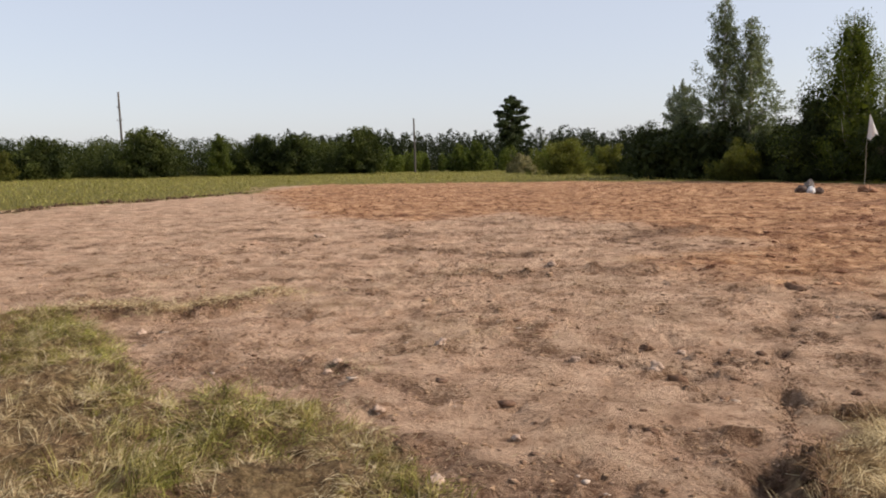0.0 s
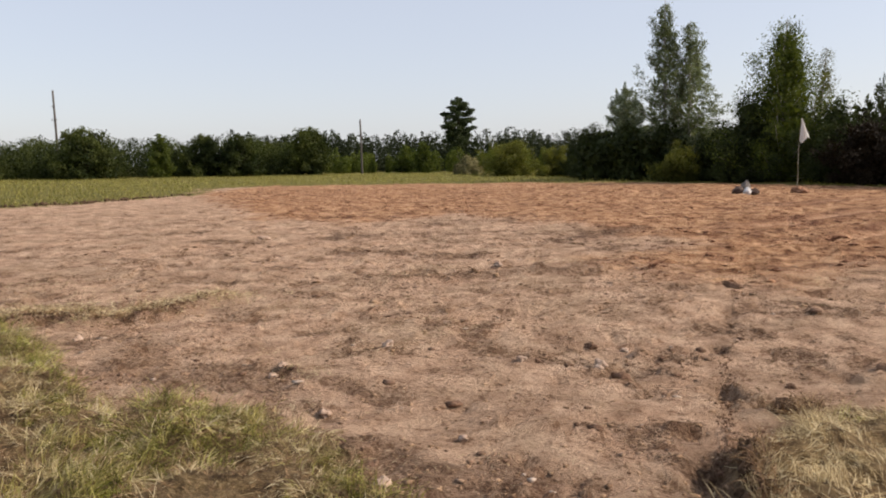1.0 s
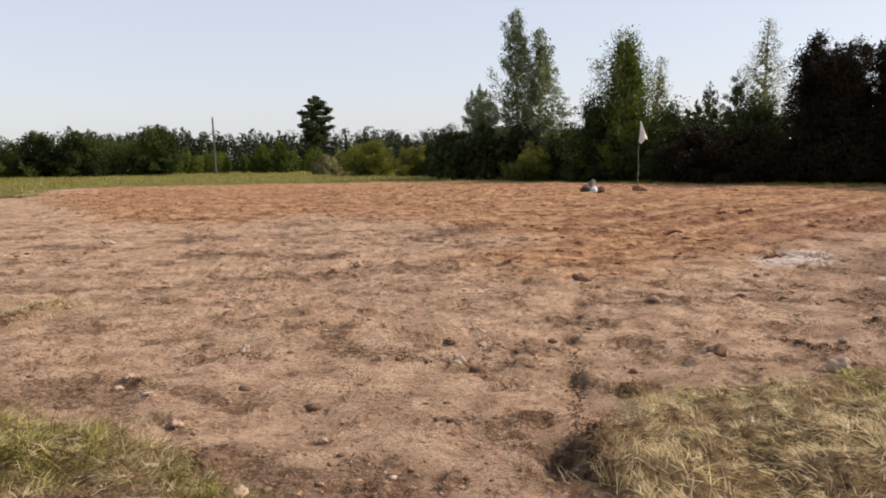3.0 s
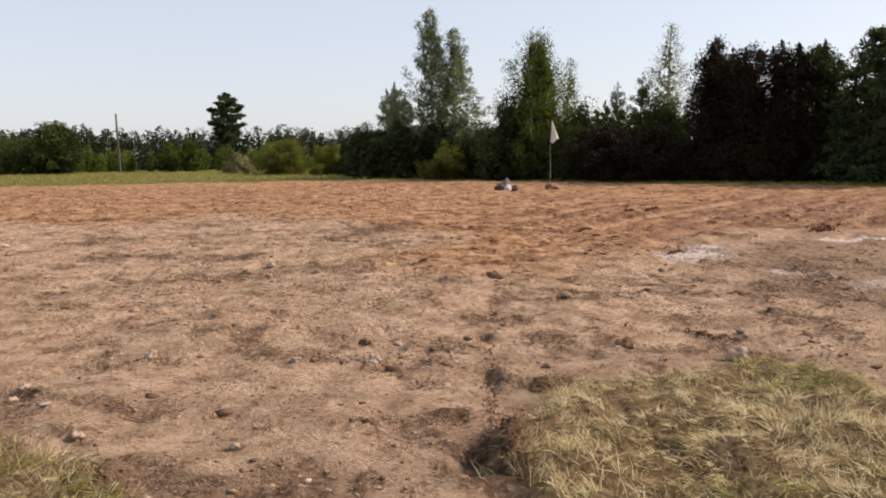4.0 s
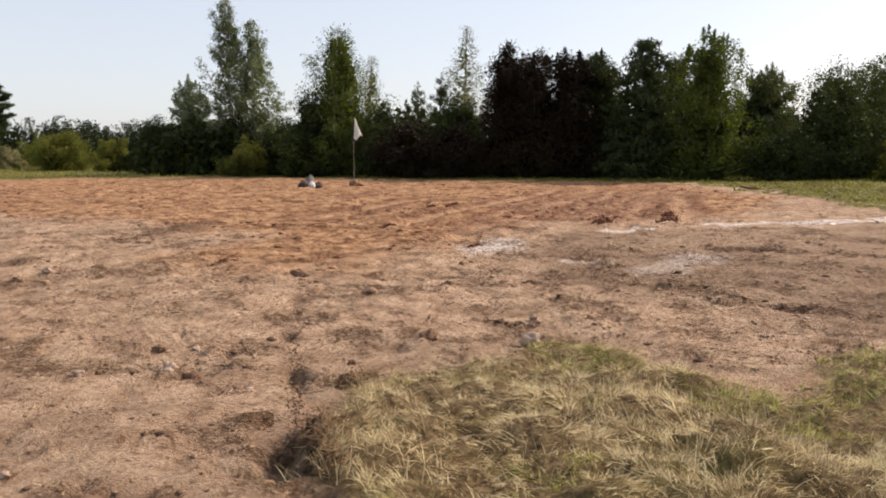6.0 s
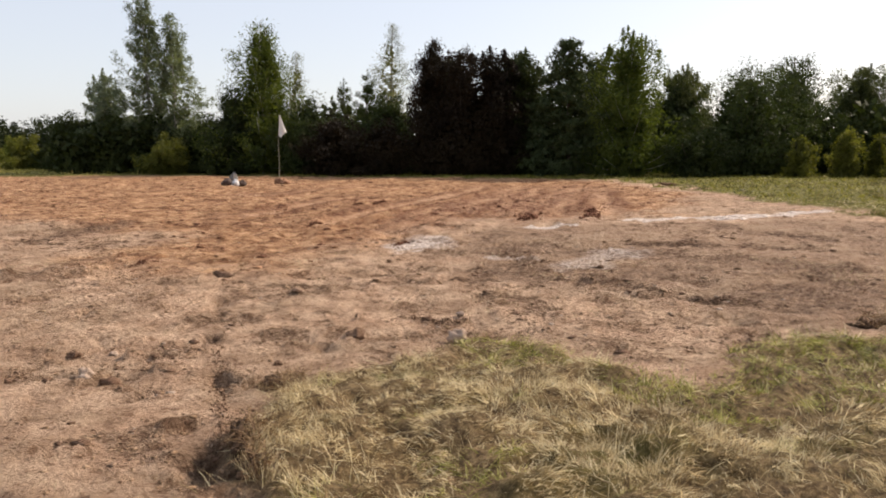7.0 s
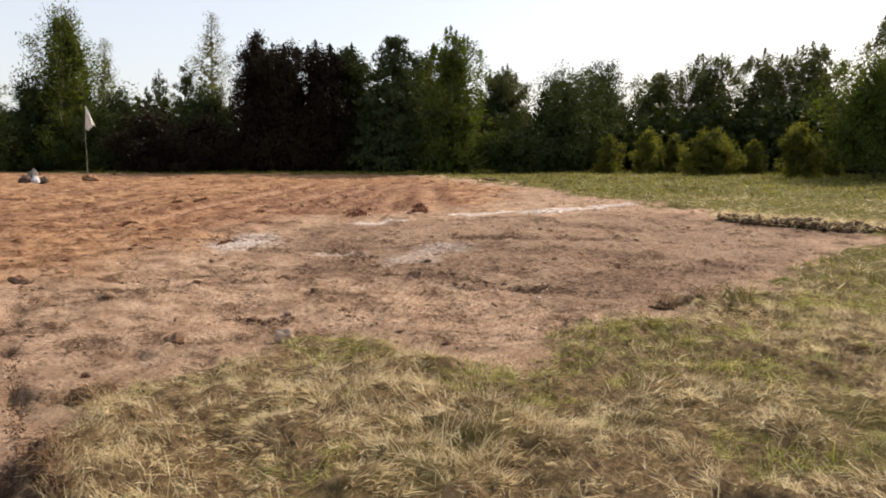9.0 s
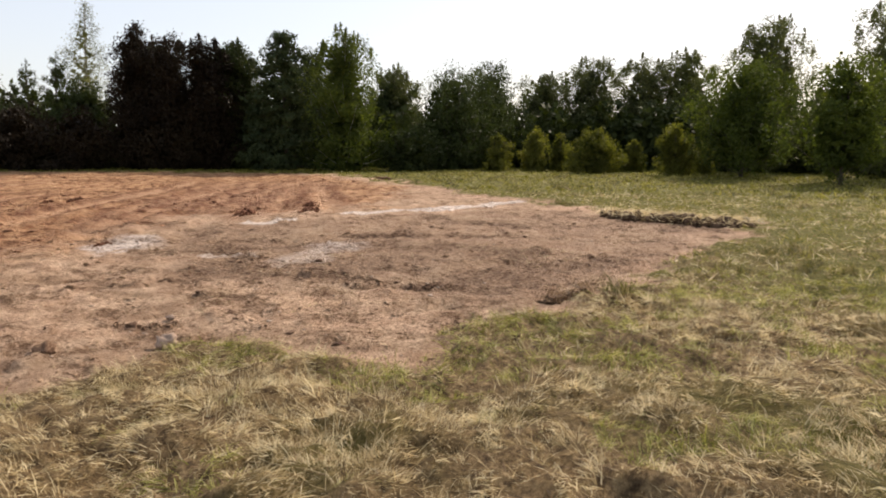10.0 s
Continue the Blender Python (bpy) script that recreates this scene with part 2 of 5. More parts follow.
M_RED_CLOD = rough_material("red_clods", [(0.25, (0.13, 0.05, 0.027)), (0.5, (0.28, 0.13, 0.066)), (0.75, (0.46, 0.25, 0.14))], 9, (1, 1, 1), 0.8, 0.03, 0.95, 0.0, 0.5)
M_SOD = rough_material("turned_sod", [(0.3, (0.036, 0.021, 0.013)), (0.5, (0.085, 0.051, 0.031)), (0.75, (0.17, 0.112, 0.07))], 7, (1, 1, 1), 1.0, 0.04, 0.95)
M_EARTH = rough_material("torn_earth", [(0.25, (0.13, 0.072, 0.045)), (0.5, (0.235, 0.143, 0.09)), (0.75, (0.38, 0.255, 0.168))], 9, (1, 1, 1), 0.8, 0.02, 0.95, 0.0, 0.4)
M_LUMP = rough_material("moist_lump", [(0.3, (0.10, 0.053, 0.033)), (0.5, (0.17, 0.098, 0.062)), (0.75, (0.29, 0.185, 0.12))], 14, (1, 1, 1), 1.0, 0.03, 0.95, 0.1)
M_CHALK = rough_material("chalky_crumbs", [(0.25, (0.66, 0.52, 0.43)), (0.75, (0.90, 0.79, 0.70))], 9, (1, 1, 1), 0.5, 0.02, 0.95, 0.0, 0.4)
M_PEBBLE = rough_material("pale_pebble", [(0.25, (0.27, 0.195, 0.14)), (0.75, (0.47, 0.37, 0.29))], 9, (1, 1, 1), 0.5, 0.02, 0.9, 0.0, 0.5)
M_RED_DARK = rough_material("moist_red_clay", [(0.25, (0.075, 0.03, 0.018)), (0.5, (0.16, 0.068, 0.038)), (0.75, (0.31, 0.15, 0.085))], 9, (1, 1, 1), 1.0, 0.04, 0.95)
M_RED_STONE = rough_material("reddish_stone", [(0.3, (0.15, 0.07, 0.04)), (0.7, (0.36, 0.20, 0.12))], 5, (1, 1, 1), 0.6, 0.02, 0.9, 0.3)
M_METAL = rough_material("pole_fittings", [(0.3, (0.08, 0.08, 0.08)), (0.7, (0.2, 0.2, 0.2))], 8, (1, 1, 1), 0.2, 0.005, 0.6)
M_SACK_WHITE = rough_material("white_sack", [(0.3, (0.42, 0.42, 0.42)), (0.7, (0.78, 0.77, 0.75))], 3, (1, 1, 1), 0.6, 0.04, 0.6)
M_SACK_GREY = rough_material("grey_sack", [(0.3, (0.09, 0.075, 0.065)), (0.7, (0.22, 0.19, 0.165))], 3, (1, 1, 1), 0.6, 0.04, 0.7)
M_SACK_DARK = rough_material("dark_sack", [(0.3, (0.03, 0.018, 0.014)), (0.7, (0.10, 0.06, 0.044))], 3, (1, 1, 1), 0.6, 0.04, 0.6)
M_CLOTH = leaf_material("white_cloth", (0.74, 0.73, 0.72), (0.86, 0.85, 0.83), 0.45)
M_HEAP = rough_material("dry_heap", [(0.3, (0.06, 0.055, 0.025)), (0.7, (0.15, 0.135, 0.06))], 1.2, (1, 1, 1), 1.0, 0.15, 0.95)
STRAW = [(0.0, (0.10, 0.064, 0.03)), (0.22, (0.27, 0.19, 0.09)), (0.45, (0.50, 0.385, 0.205)), (0.7, (0.70, 0.57, 0.335)), (1.0, (0.88, 0.765, 0.495))]
GREENER = [(0.0, (0.065, 0.062, 0.014)), (0.33, (0.15, 0.158, 0.024)), (0.62, (0.30, 0.302, 0.054)), (1.0, (0.56, 0.52, 0.175))]
MEADOW = [(0.0, (0.075, 0.07, 0.014)), (0.4, (0.20, 0.175, 0.035)), (0.75, (0.30, 0.25, 0.062)), (1.0, (0.40, 0.325, 0.11))]
M_STRAW = grass_material("cut_straw_grass", STRAW, GREENER, 0.12, 0.55)
M_GREEN = grass_material("field_grass", GREENER, STRAW, 0.08)
M_TUFT = grass_material("tangled_tuft_grass", [(0.0, (0.045, 0.042, 0.010)), (0.33, (0.13, 0.12, 0.022)), (0.62, (0.265, 0.235, 0.05)), (1.0, (0.50, 0.43, 0.17))], STRAW, 0.45)
M_FIELD = grass_material("mown_field_grass", [(0.0, (0.042, 0.045, 0.008)), (0.4, (0.132, 0.132, 0.015)), (0.7, (0.228, 0.218, 0.028)), (1.0, (0.37, 0.33, 0.075))], STRAW, 0.1)
M_TUSSOCK = grass_material("dark_tussocks", [(0.0, (0.05, 0.05, 0.015)), (0.6, (0.13, 0.12, 0.035)), (1.0, (0.26, 0.21, 0.09))], STRAW, 0.1)
M_ROOTS = grass_material("dead_grass_roots", [(0.0, (0.05, 0.026, 0.012)), (0.5, (0.155, 0.086, 0.042)), (1.0, (0.36, 0.235, 0.122))], STRAW, 0.25, 0.25)
M_MEADOW = grass_material("meadow_grass", MEADOW, GREENER, 0.7)

# ---- mesh helpers ----


def mesh_np(name, verts, faces, mat, smooth=False):
    verts, faces = np.ascontiguousarray(verts, np.float32), np.ascontiguousarray(faces, np.int32)
    me = bpy.data.meshes.new(name)
    me.vertices.add(len(verts))
    me.vertices.foreach_set("co", verts.ravel())
    me.loops.add(faces.size)
    me.loops.foreach_set("vertex_index", faces.ravel())
    me.polygons.add(len(faces))
    me.polygons.foreach_set("loop_start", np.arange(0, faces.size, faces.shape[1], dtype=np.int32))
    if smooth:
        me.polygons.foreach_set("use_smooth", np.ones(len(faces), bool))
    me.update(calc_edges=True)
    me.materials.append(mat)
    return me


def part(name, me, parent, label=""):
    ob = new(name, me)
    ob.parent = parent
    return tagged(ob, label)


def part_bm(name, bm, mat, parent=None, label="", smooth=True):
    me = bpy.data.meshes.new(name)
    for f in bm.faces:
        f.smooth = smooth
    bm.to_mesh(me)
    bm.free()
    me.materials.append(mat)
    ob = new(name, me)
    if parent:
        ob.parent = parent
    return tagged(ob, label)


RNG = np.random.default_rng(7)
TABLE = RNG.random((256, 256))


def vnoise(x, y, scale, seed=0):
    x, y = np.asarray(x) * scale + seed * 17.3, np.asarray(y) * scale + seed * 31.7
    xi, yi = np.floor(x).astype(int), np.floor(y).astype(int)
    fx, fy = x - xi, y - yi
    fx, fy = fx * fx * (3 - 2 * fx), fy * fy * (3 - 2 * fy)
    a, b = TABLE[xi % 256, yi % 256], TABLE[(xi + 1) % 256, yi % 256]
    c, d = TABLE[xi % 256, (yi + 1) % 256], TABLE[(xi + 1) % 256, (yi + 1) % 256]
    return (a * (1 - fx) + b * fx) * (1 - fy) + (c * (1 - fx) + d * fx) * fy - 0.5


def fbm(x, y, scale, octaves=4, seed=0):
    return sum(vnoise(x, y, scale * 2**i, seed + i) / 1.8**i for i in range(octaves))


def smooth01(v, lo, hi):
    v = np.clip((v - lo) / (hi - lo), 0, 1)
    return v * v * (3 - 2 * v)


def side_of(x, y, poly):
    """Signed distance to a closed outline, positive inside."""
    x, y = np.asarray(x, float), np.asarray(y, float)
    inside, near = np.zeros(x.shape, bool), np.full(x.shape, 1e9)
    for (ax, ay), (bx, by) in zip(poly, poly[1:] + poly[:1]):
        cross = (ay > y) != (by > y)
        at = ax + (y - ay) / (by - ay + 1e-12) * (bx - ax)
        inside ^= cross & (x < at)
        t = np.clip(((x - ax) * (bx - ax) + (y - ay) * (by - ay)) / ((bx - ax) ** 2 + (by - ay) ** 2), 0, 1)
        near = np.minimum(near, np.hypot(x - ax - t * (bx - ax), y - ay - t * (by - ay)))
    return np.where(inside, near, -near)


def from_line(x, y, line):
    """Distance to an open line and how far along it (0 to 1)."""
    near, along = np.full(np.shape(x), 1e9), np.zeros(np.shape(x))
    n = len(line) - 1
    for i in range(n):
        (ax, ay), (bx, by) = line[i], line[i + 1]
        t = np.clip(((x - ax) * (bx - ax) + (y - ay) * (by - ay)) / ((bx - ax) ** 2 + (by - ay) ** 2), 0, 1)
        d = np.hypot(x - ax - t * (bx - ax), y - ay - t * (by - ay))
        along = np.where(d < near, (i + t) / n, along)
        near = np.minimum(near, d)
    return near, along


# ---- the lie of the land ----
SOIL_FAR = [(-22, 12), (-20, 22), (-15.6, 26), (-15.3, 30), (-13.9, 33), (-12.6, 36.7), (-11, 42.2), (-12.4, 52), (-9.7, 57.5), (-1.4, 58),
            (9.5, 57.3), (16, 55.3), (22.2, 48.5), (26.4, 40.5), (30, 34.5), (34, 28), (34.5, 25), (31, 18.8), (25.7, 12.6), (21, 7.5), (19.5, 5.1), (17.3, 1.1)]
SOIL_NEAR = [(15.9, 1.0), (13.7, 1.15), (12, 1.5), (10.1, 1.65), (8.4, 1.55), (7.85, 1.8), (7.65, 2.12), (7.35, 2.2), (6.95, 2.05), (6.7, 2.2), (6.1, 2.3), (5.65, 2.6), (4.95, 2.4), (4.38, 2.15), (4.45, 2.75), (4.5, 3.2),
             (4.5, 3.75), (4.62, 4.15), (4.4, 4.4), (3.95, 4.33), (3.6, 4.35), (3.3, 4.47), (2.88, 4.48), (2.46, 4.33), (2.25, 4.18), (2.01, 3.95), (1.8, 3.6), (1.66, 3.2), (1.5, 1.5), (0.3, 1.2),
             (-0.03, 3.4), (-0.09, 3.6), (-0.27, 3.85), (-0.72, 4.05), (-0.95, 4.5), (-1.3, 4.78), (-1.58, 4.85), (-1.85, 4.72), (-2.25, 5.15), (-2.7, 6.1), (-3.2, 7.05), (-4.2, 7.85), (-4.9, 8.1), (-9, 9)]
SOIL = SOIL_FAR + SOIL_NEAR
RED = [(-11, 44), (-8.2, 35.4), (-3.8, 22.5), (-1.3, 20.9), (2.1, 23.8), (4.6, 18.9), (5.3, 16), (5.5, 13.9), (3.7, 11.6), (3.4, 10), (4.1, 9.0), (5.5, 8.9), (7.0, 9.5),
       (8.6, 10.7), (12, 12.2), (13.5, 11.2), (16, 10.2), (17.9, 11), (24.6, 13.6), (33, 24), (36, 30), (24, 50), (10, 60), (-10, 60)]
STAIN_AND_SHADE = [(6.9, 7.7), (8.6, 9.4), (10.6, 11), (13.2, 9.6), (15.2, 8.4), (17.6, 7.0), (18.4, 5.6), (17.0, 3.6), (15.6, 1.6), (12.0, 2.0), (9.0, 2.4), (7.2, 3.0), (6.9, 5.6)]
ASH = [(7.35, 9.25), (8.7, 10.6), (9.3, 10.5), (9.35, 9.7), (8.3, 9.15)]
GREY_ASH = [(7.95, 6.35), (9.1, 7.0), (10.5, 7.25), (10.6, 6.65), (9.1, 6.25)]
WHITE_LINE = [(14.9, 9.75), (15.5, 9.25), (16.1, 8.5), (17.4, 8.25), (18.2, 7.9), (19.2, 8.0), (20.4, 7.75)]
WHITE_SPILL = [(11.7, 10.4), (11.95, 10.0), (12.6, 9.85)]
PUDDLE_RIMS = [[(8.1, 7.75), (8.5, 7.4), (8.35, 7.05)], [(7.3, 9.1), (7.7, 9.0), (8.4, 9.0)]]
TRENCH = [(3.55, 7.4), (3.31, 6.9), (2.84, 6.02), (2.47, 5.15), (2.16, 4.5), (1.94, 3.99), (1.75, 3.66), (1.60, 3.42)]
RIDGE = [(-4.9, 7.2), (-4.43, 7.4), (-4.1, 7.85), (-3.75, 8.1), (-3.2, 7.85), (-2.8, 8.0), (-2.45, 8.3), (-2.25, 8.75), (-2.05, 9.1)]
FURROWS = [[(-0.6, 12.9), (0.8, 12.6), (2.2, 12.9)], [(0.2, 10.7), (1.6, 10.9), (3.0, 10.9)], [(-9, 16), (-4, 15.2), (1, 15.6), (5, 15)],
           [(3.2, 9.2), (5, 8.5), (7.5, 7.9)], [(8, 13), (12, 15.5), (18, 20), (24, 26)], [(9, 15), (13, 18), (19, 24)], [(14, 13), (20, 17.5), (27, 24)],
           [(-7, 20), (0, 19), (6, 20)], [(6, 24), (12, 25), (18, 30)], [(16, 12.2), (22, 16), (29, 22.5)], [(7, 5.2), (9, 4.2), (11.5, 3.6)]]
HOLES = [(1.57, 3.46, 0.11, 0.15), (1.70, 3.64, 0.10, 0.13), (1.80, 5.43, 0.13, 0.08), (-0.13, 6.36, 0.10, 0.06), (7.5, 2.36, 0.24, 0.12), (2.52, 4.70, 0.11, 0.09), (0.35, 6.1, 0.3, 0.05),
         (6.75, 3.2, 0.14, 0.07), (4.2, 8.7, 0.2, 0.05)]
# lines of moist crumbly earth torn up by the blade, and shaded hollows painted dark: line, half width, share of dark
# soil
TORN_AND_SHADED = [([(-0.65, 13.9), (-0.1, 13.6), (0.3, 13.15), (0.8, 12.95), (1.5, 12.8)], 0.30, 0.75), ([(-0.1, 10.65), (0.9, 10.55), (2.2, 10.55)], 0.20, 0.45),
        ([(1.5, 20.3), (2.4, 20.8), (3.2, 20.7)], 0.5, 0.6), ([(3.6, 15.0), (4.3, 15.8), (5.2, 17.0), (6.0, 17.5)], 0.55, 0.7), ([(3.7, 12.9), (4.6, 13.9)], 0.2, 0.6)]
TORN_AND_SHADED += [([(4.4, 7.8), (5.3, 7.2), (6.0, 6.9)], 0.10, 0.6), ([(3.8, 7.4), (4.55, 7.0)], 0.10, 0.5), ([(5.8, 7.7), (6.0, 7.3)], 0.12, 0.7), ([(6.2, 6.85), (6.5, 6.65), (6.6, 6.3)], 0.11, 0.8),
         ([(5.95, 5.8), (6.05, 5.4), (6.2, 5.3)], 0.09, 0.8), ([(7.8, 5.6), (7.5, 5.1), (7.5, 4.5), (7.5, 4.0), (7.5, 3.45)], 0.20, 0.85), ([(6.7, 3.2), (6.85, 2.8), (7.3, 2.5)], 0.10, 0.8)]
TORN_AND_SHADED += [([(8.5, 7.8), (7.9, 6.9), (7.5, 6.0)], 0.22, 0.9), ([(11.3, 7.6), (11.2, 7.0), (11.7, 6.6)], 0.22, 0.95), ([(12.3, 5.8), (12.5, 5.0)], 0.2, 0.7), ([(12.8, 4.5), (12.7, 3.3)], 0.25, 0.7),
         ([(4.65, 5.6), (4.75, 5.3), (4.95, 5.1)], 0.09, 0.6), ([(-1.45, 5.95), (-1.0, 5.75), (-0.4, 5.25), (-0.25, 5.1)], 0.10, 0.55), ([(-0.57, 4.85), (-0.43, 4.42)], 0.05, 0.5), ([(-3.8, 15.9), (-3.0, 15.75)], 0.35, 0.8)]
TORN_AND_SHADED += [([(-0.15, 7.8), (0.45, 7.85)], 0.10, 0.6), ([(-2.6, 6.9), (-2.2, 6.6), (-2.0, 6.0), (-1.7, 5.6)], 0.22, 0.5), ([(0.9, 6.1), (1.5, 5.75), (2.0, 5.5)], 0.12, 0.6), ([(14.0, 7.0), (15.2, 5.4), (15.8, 3.6), (15.7, 2.2)], 0.5, 0.5),
         ([(-0.5, 4.0), (0.0, 3.75), (0.5, 3.55)], 0.18, 0.6), ([(-6.5, 17.5), (-4.5, 18.5)], 0.3, 0.5), ([(-1.5, 16.5), (0.5, 17.5), (2.0, 17.2)], 0.3, 0.5)]
# ruts of the machine's tyres through the red clay
RUTS = [[(8.75, 13.8), (12.0, 16.5), (17.4, 19.2), (25.3, 24.9)], [(7.3, 10.0), (11.4, 13.3), (18.3, 18.0), (28.6, 22.8)], [(10.1, 12.1), (14.0, 14.6), (23.2, 20.9)], [(10.8, 11.2), (17.3, 16.0), (25.7, 21.8)],
        [(11.9, 11.3), (15.2, 14.3), (22.4, 19.6)], [(13.6, 11.4), (17.6, 14.6), (24.6, 19.9)], [(11.9, 26.2), (14.4, 25.5), (20.5, 28.1)], [(7.8, 17.1), (10.3, 18.2), (15.3, 21.9)], [(15.6, 11.3), (20.3, 14.8), (26.7, 19.6)]]
RUTS += [[(px + 0.95, py - 1.35) for px, py in line] for line in RUTS[:6]]


def torn_and_shaded_share(x, y):
    """How much of the ground is torn-up moist earth or hollow shade painted like it."""
    out = np.zeros(np.shape(x))
    wob = fbm(x, y, 3.2, 4, 33)
    for i, (line, wide, dark) in enumerate(TORN_AND_SHADED):
        d, s = from_line(x, y, line)
        near = d < wide * 5
        d = d / wide + wob * 1.9
        out = np.maximum(out, np.where(near, dark * np.exp(-(np.maximum(d, 0) ** 2)), 0))
    return out


def rough_share(x, y, torn):
    """Where the scraped soil is broken and crumbly rather than smoothed."""
    return np.clip(0.85 * smooth01(fbm(x, y, 2.4, 4, 70), 0.02, 0.42) + torn, 0, 1)


def rut_share(x, y):
    """The pressed bottoms of the tyre ruts and the shoulders beside them."""
    rut, shoulder = np.zeros(x.shape), np.zeros(x.shape)
    for i, line in enumerate(RUTS):
        d, s = from_line(x, y, line)
        d = d + fbm(x, y, 0.6, 3, 60 + i) * 0.3
        fade = np.sin(np.pi * np.clip(s, 0.03, 0.97)) ** 0.4
        rut = np.maximum(rut, np.exp(-((d / 0.3) ** 2)) * fade)
        shoulder = np.maximum(shoulder, np.exp(-(((d - 0.5) / 0.22) ** 2)) * fade)
    return rut, shoulder


def turf_share(x, y):
    edge = side_of(x, y, SOIL) + fbm(x, y, 1.6, 4, 3) * 0.55 * np.clip(np.hypot(x, y) / 9, 0.45, 4)
    return 1 - smooth01(edge, -0.12, 0.12)


def height(x, y, turf, rough, rut, shoulder):
    far = np.clip(1 - np.hypot(x, y) / 130, 0, 1)
    red = smooth01(side_of(x, y, RED), -1.5, 1.5)
    z = fbm(x, y, 0.28, 3, 1) * 0.10 * far
    z = z + fbm(x, y, 1.7, 4, 5) * 0.04 * (1 + 0.8 * red) * far
    lumps = np.maximum(fbm(x, y, 6.5, 3, 9) - 0.02, 0) + 0.5 * np.maximum(fbm(x, y, 3.1, 2, 14) - 0.08, 0)
    z = z + (lumps * (0.035 + 0.10 * rough) - 0.02 * rough) * (1 - turf) * far
    z = z + fbm(x, y, 9.0, 2, 16) * 0.014 * (1 - turf) * far
    pits, knobs = smooth01(fbm(x, y, 3.7, 3, 18), 0.36, 0.62), smooth01(fbm(x, y, 5.3, 3, 19), 0.36, 0.60)
    z = z + (0.045 * knobs - 0.05 * pits) * (1 - turf) * far
    z = z + turf * (0.05 + fbm(x, y, 2.6, 3, 12) * 0.11 + fbm(x, y, 6.5, 2, 13) * 0.07) * far
    warp = fbm(x, y, 0.45, 3, 21) * 2.6
    rows = np.sin((x * 0.56 - y * 0.83 + warp) * 2 * np.pi / 1.15)
    z = z + red * (1 - turf) * (np.abs(rows) ** 0.7 * np.sign(rows)) * 0.035 * smooth01(x, 2, 14) * smooth01(fbm(x, y, 0.2, 2, 25), -0.25, 0.2)
    d, _ = from_line(x, y, TRENCH)
    z = z - 0.07 * np.exp(-((d + fbm(x, y, 4, 2, 30) * 0.16) / 0.07) ** 2) * smooth01(fbm(x, y, 2.5, 2, 34), -0.2, 0.15)
    d, _ = from_line(x, y, RIDGE)
    z = z + 0.08 * np.exp(-(((d + fbm(x, y, 4, 2, 31) * 0.25) / 0.13) ** 2))
    for i, line in enumerate(FURROWS):
        d, s = from_line(x, y, line)
        d = d + fbm(x, y, 1.5, 3, 40 + i) * 0.5
        z = z + (0.035 * np.exp(-((d / 0.22) ** 2)) - 0.03 * np.exp(-(((d - 0.45) / 0.25) ** 2))) * np.sin(np.pi * np.clip(s, 0.04, 0.96)) ** 0.5
    z = z + (0.06 * shoulder * (0.6 + 1.2 * np.maximum(fbm(x, y, 2.2, 3, 17), -0.3)) - 0.045 * rut) * (1 - turf)
    z = z + red * (1 - turf) * 0.07 * np.maximum(fbm(x, y, 2.6, 4, 20) - 0.15, 0)
    for hx, hy, r, depth in HOLES:
        z = z - depth * np.exp(-(((x - hx) ** 2 + (y - hy) ** 2) / r**2))
    return z


def graded(lo, fine_lo, fine_hi, hi, step, grow, reach, wild, grow_down):
    """Stops along one axis: even in the middle, wider apart outwards."""
    def outwards(start, end, grow):
        out, at, s = [], start, step
        while at < end:
            s *= grow if at < reach else wild
            at += s
            out.append(at)
        return out
    mid = list(np.arange(fine_lo, fine_hi, step))
    up = [fine_hi + v for v in outwards(0, hi - fine_hi, grow)]
    down = [fine_lo - v for v in outwards(0, fine_lo - lo, grow_down)]
    return np.array(down[::-1] + mid + up)


GRID = {}


def sample(key, x, y):
    """A value of the ground's own mesh at (x, y), between its vertices."""
    x, y = np.asarray(x, float), np.asarray(y, float)
    gx, gy, g = GRID["x"], GRID["y"], GRID[key]
    i, j = np.clip(np.searchsorted(gx, x) - 1, 0, len(gx) - 2), np.clip(np.searchsorted(gy, y) - 1, 0, len(gy) - 2)
    u, v = (x - gx[i]) / (gx[i + 1] - gx[i]), (y - gy[j]) / (gy[j + 1] - gy[j])
    return (g[j, i] * (1 - u) + g[j, i + 1] * u) * (1 - v) + (g[j + 1, i] * (1 - u) + g[j + 1, i + 1] * u) * v


def ground_z(x, y):
    return float(sample("z", np.array([x]), np.array([y]))[0])


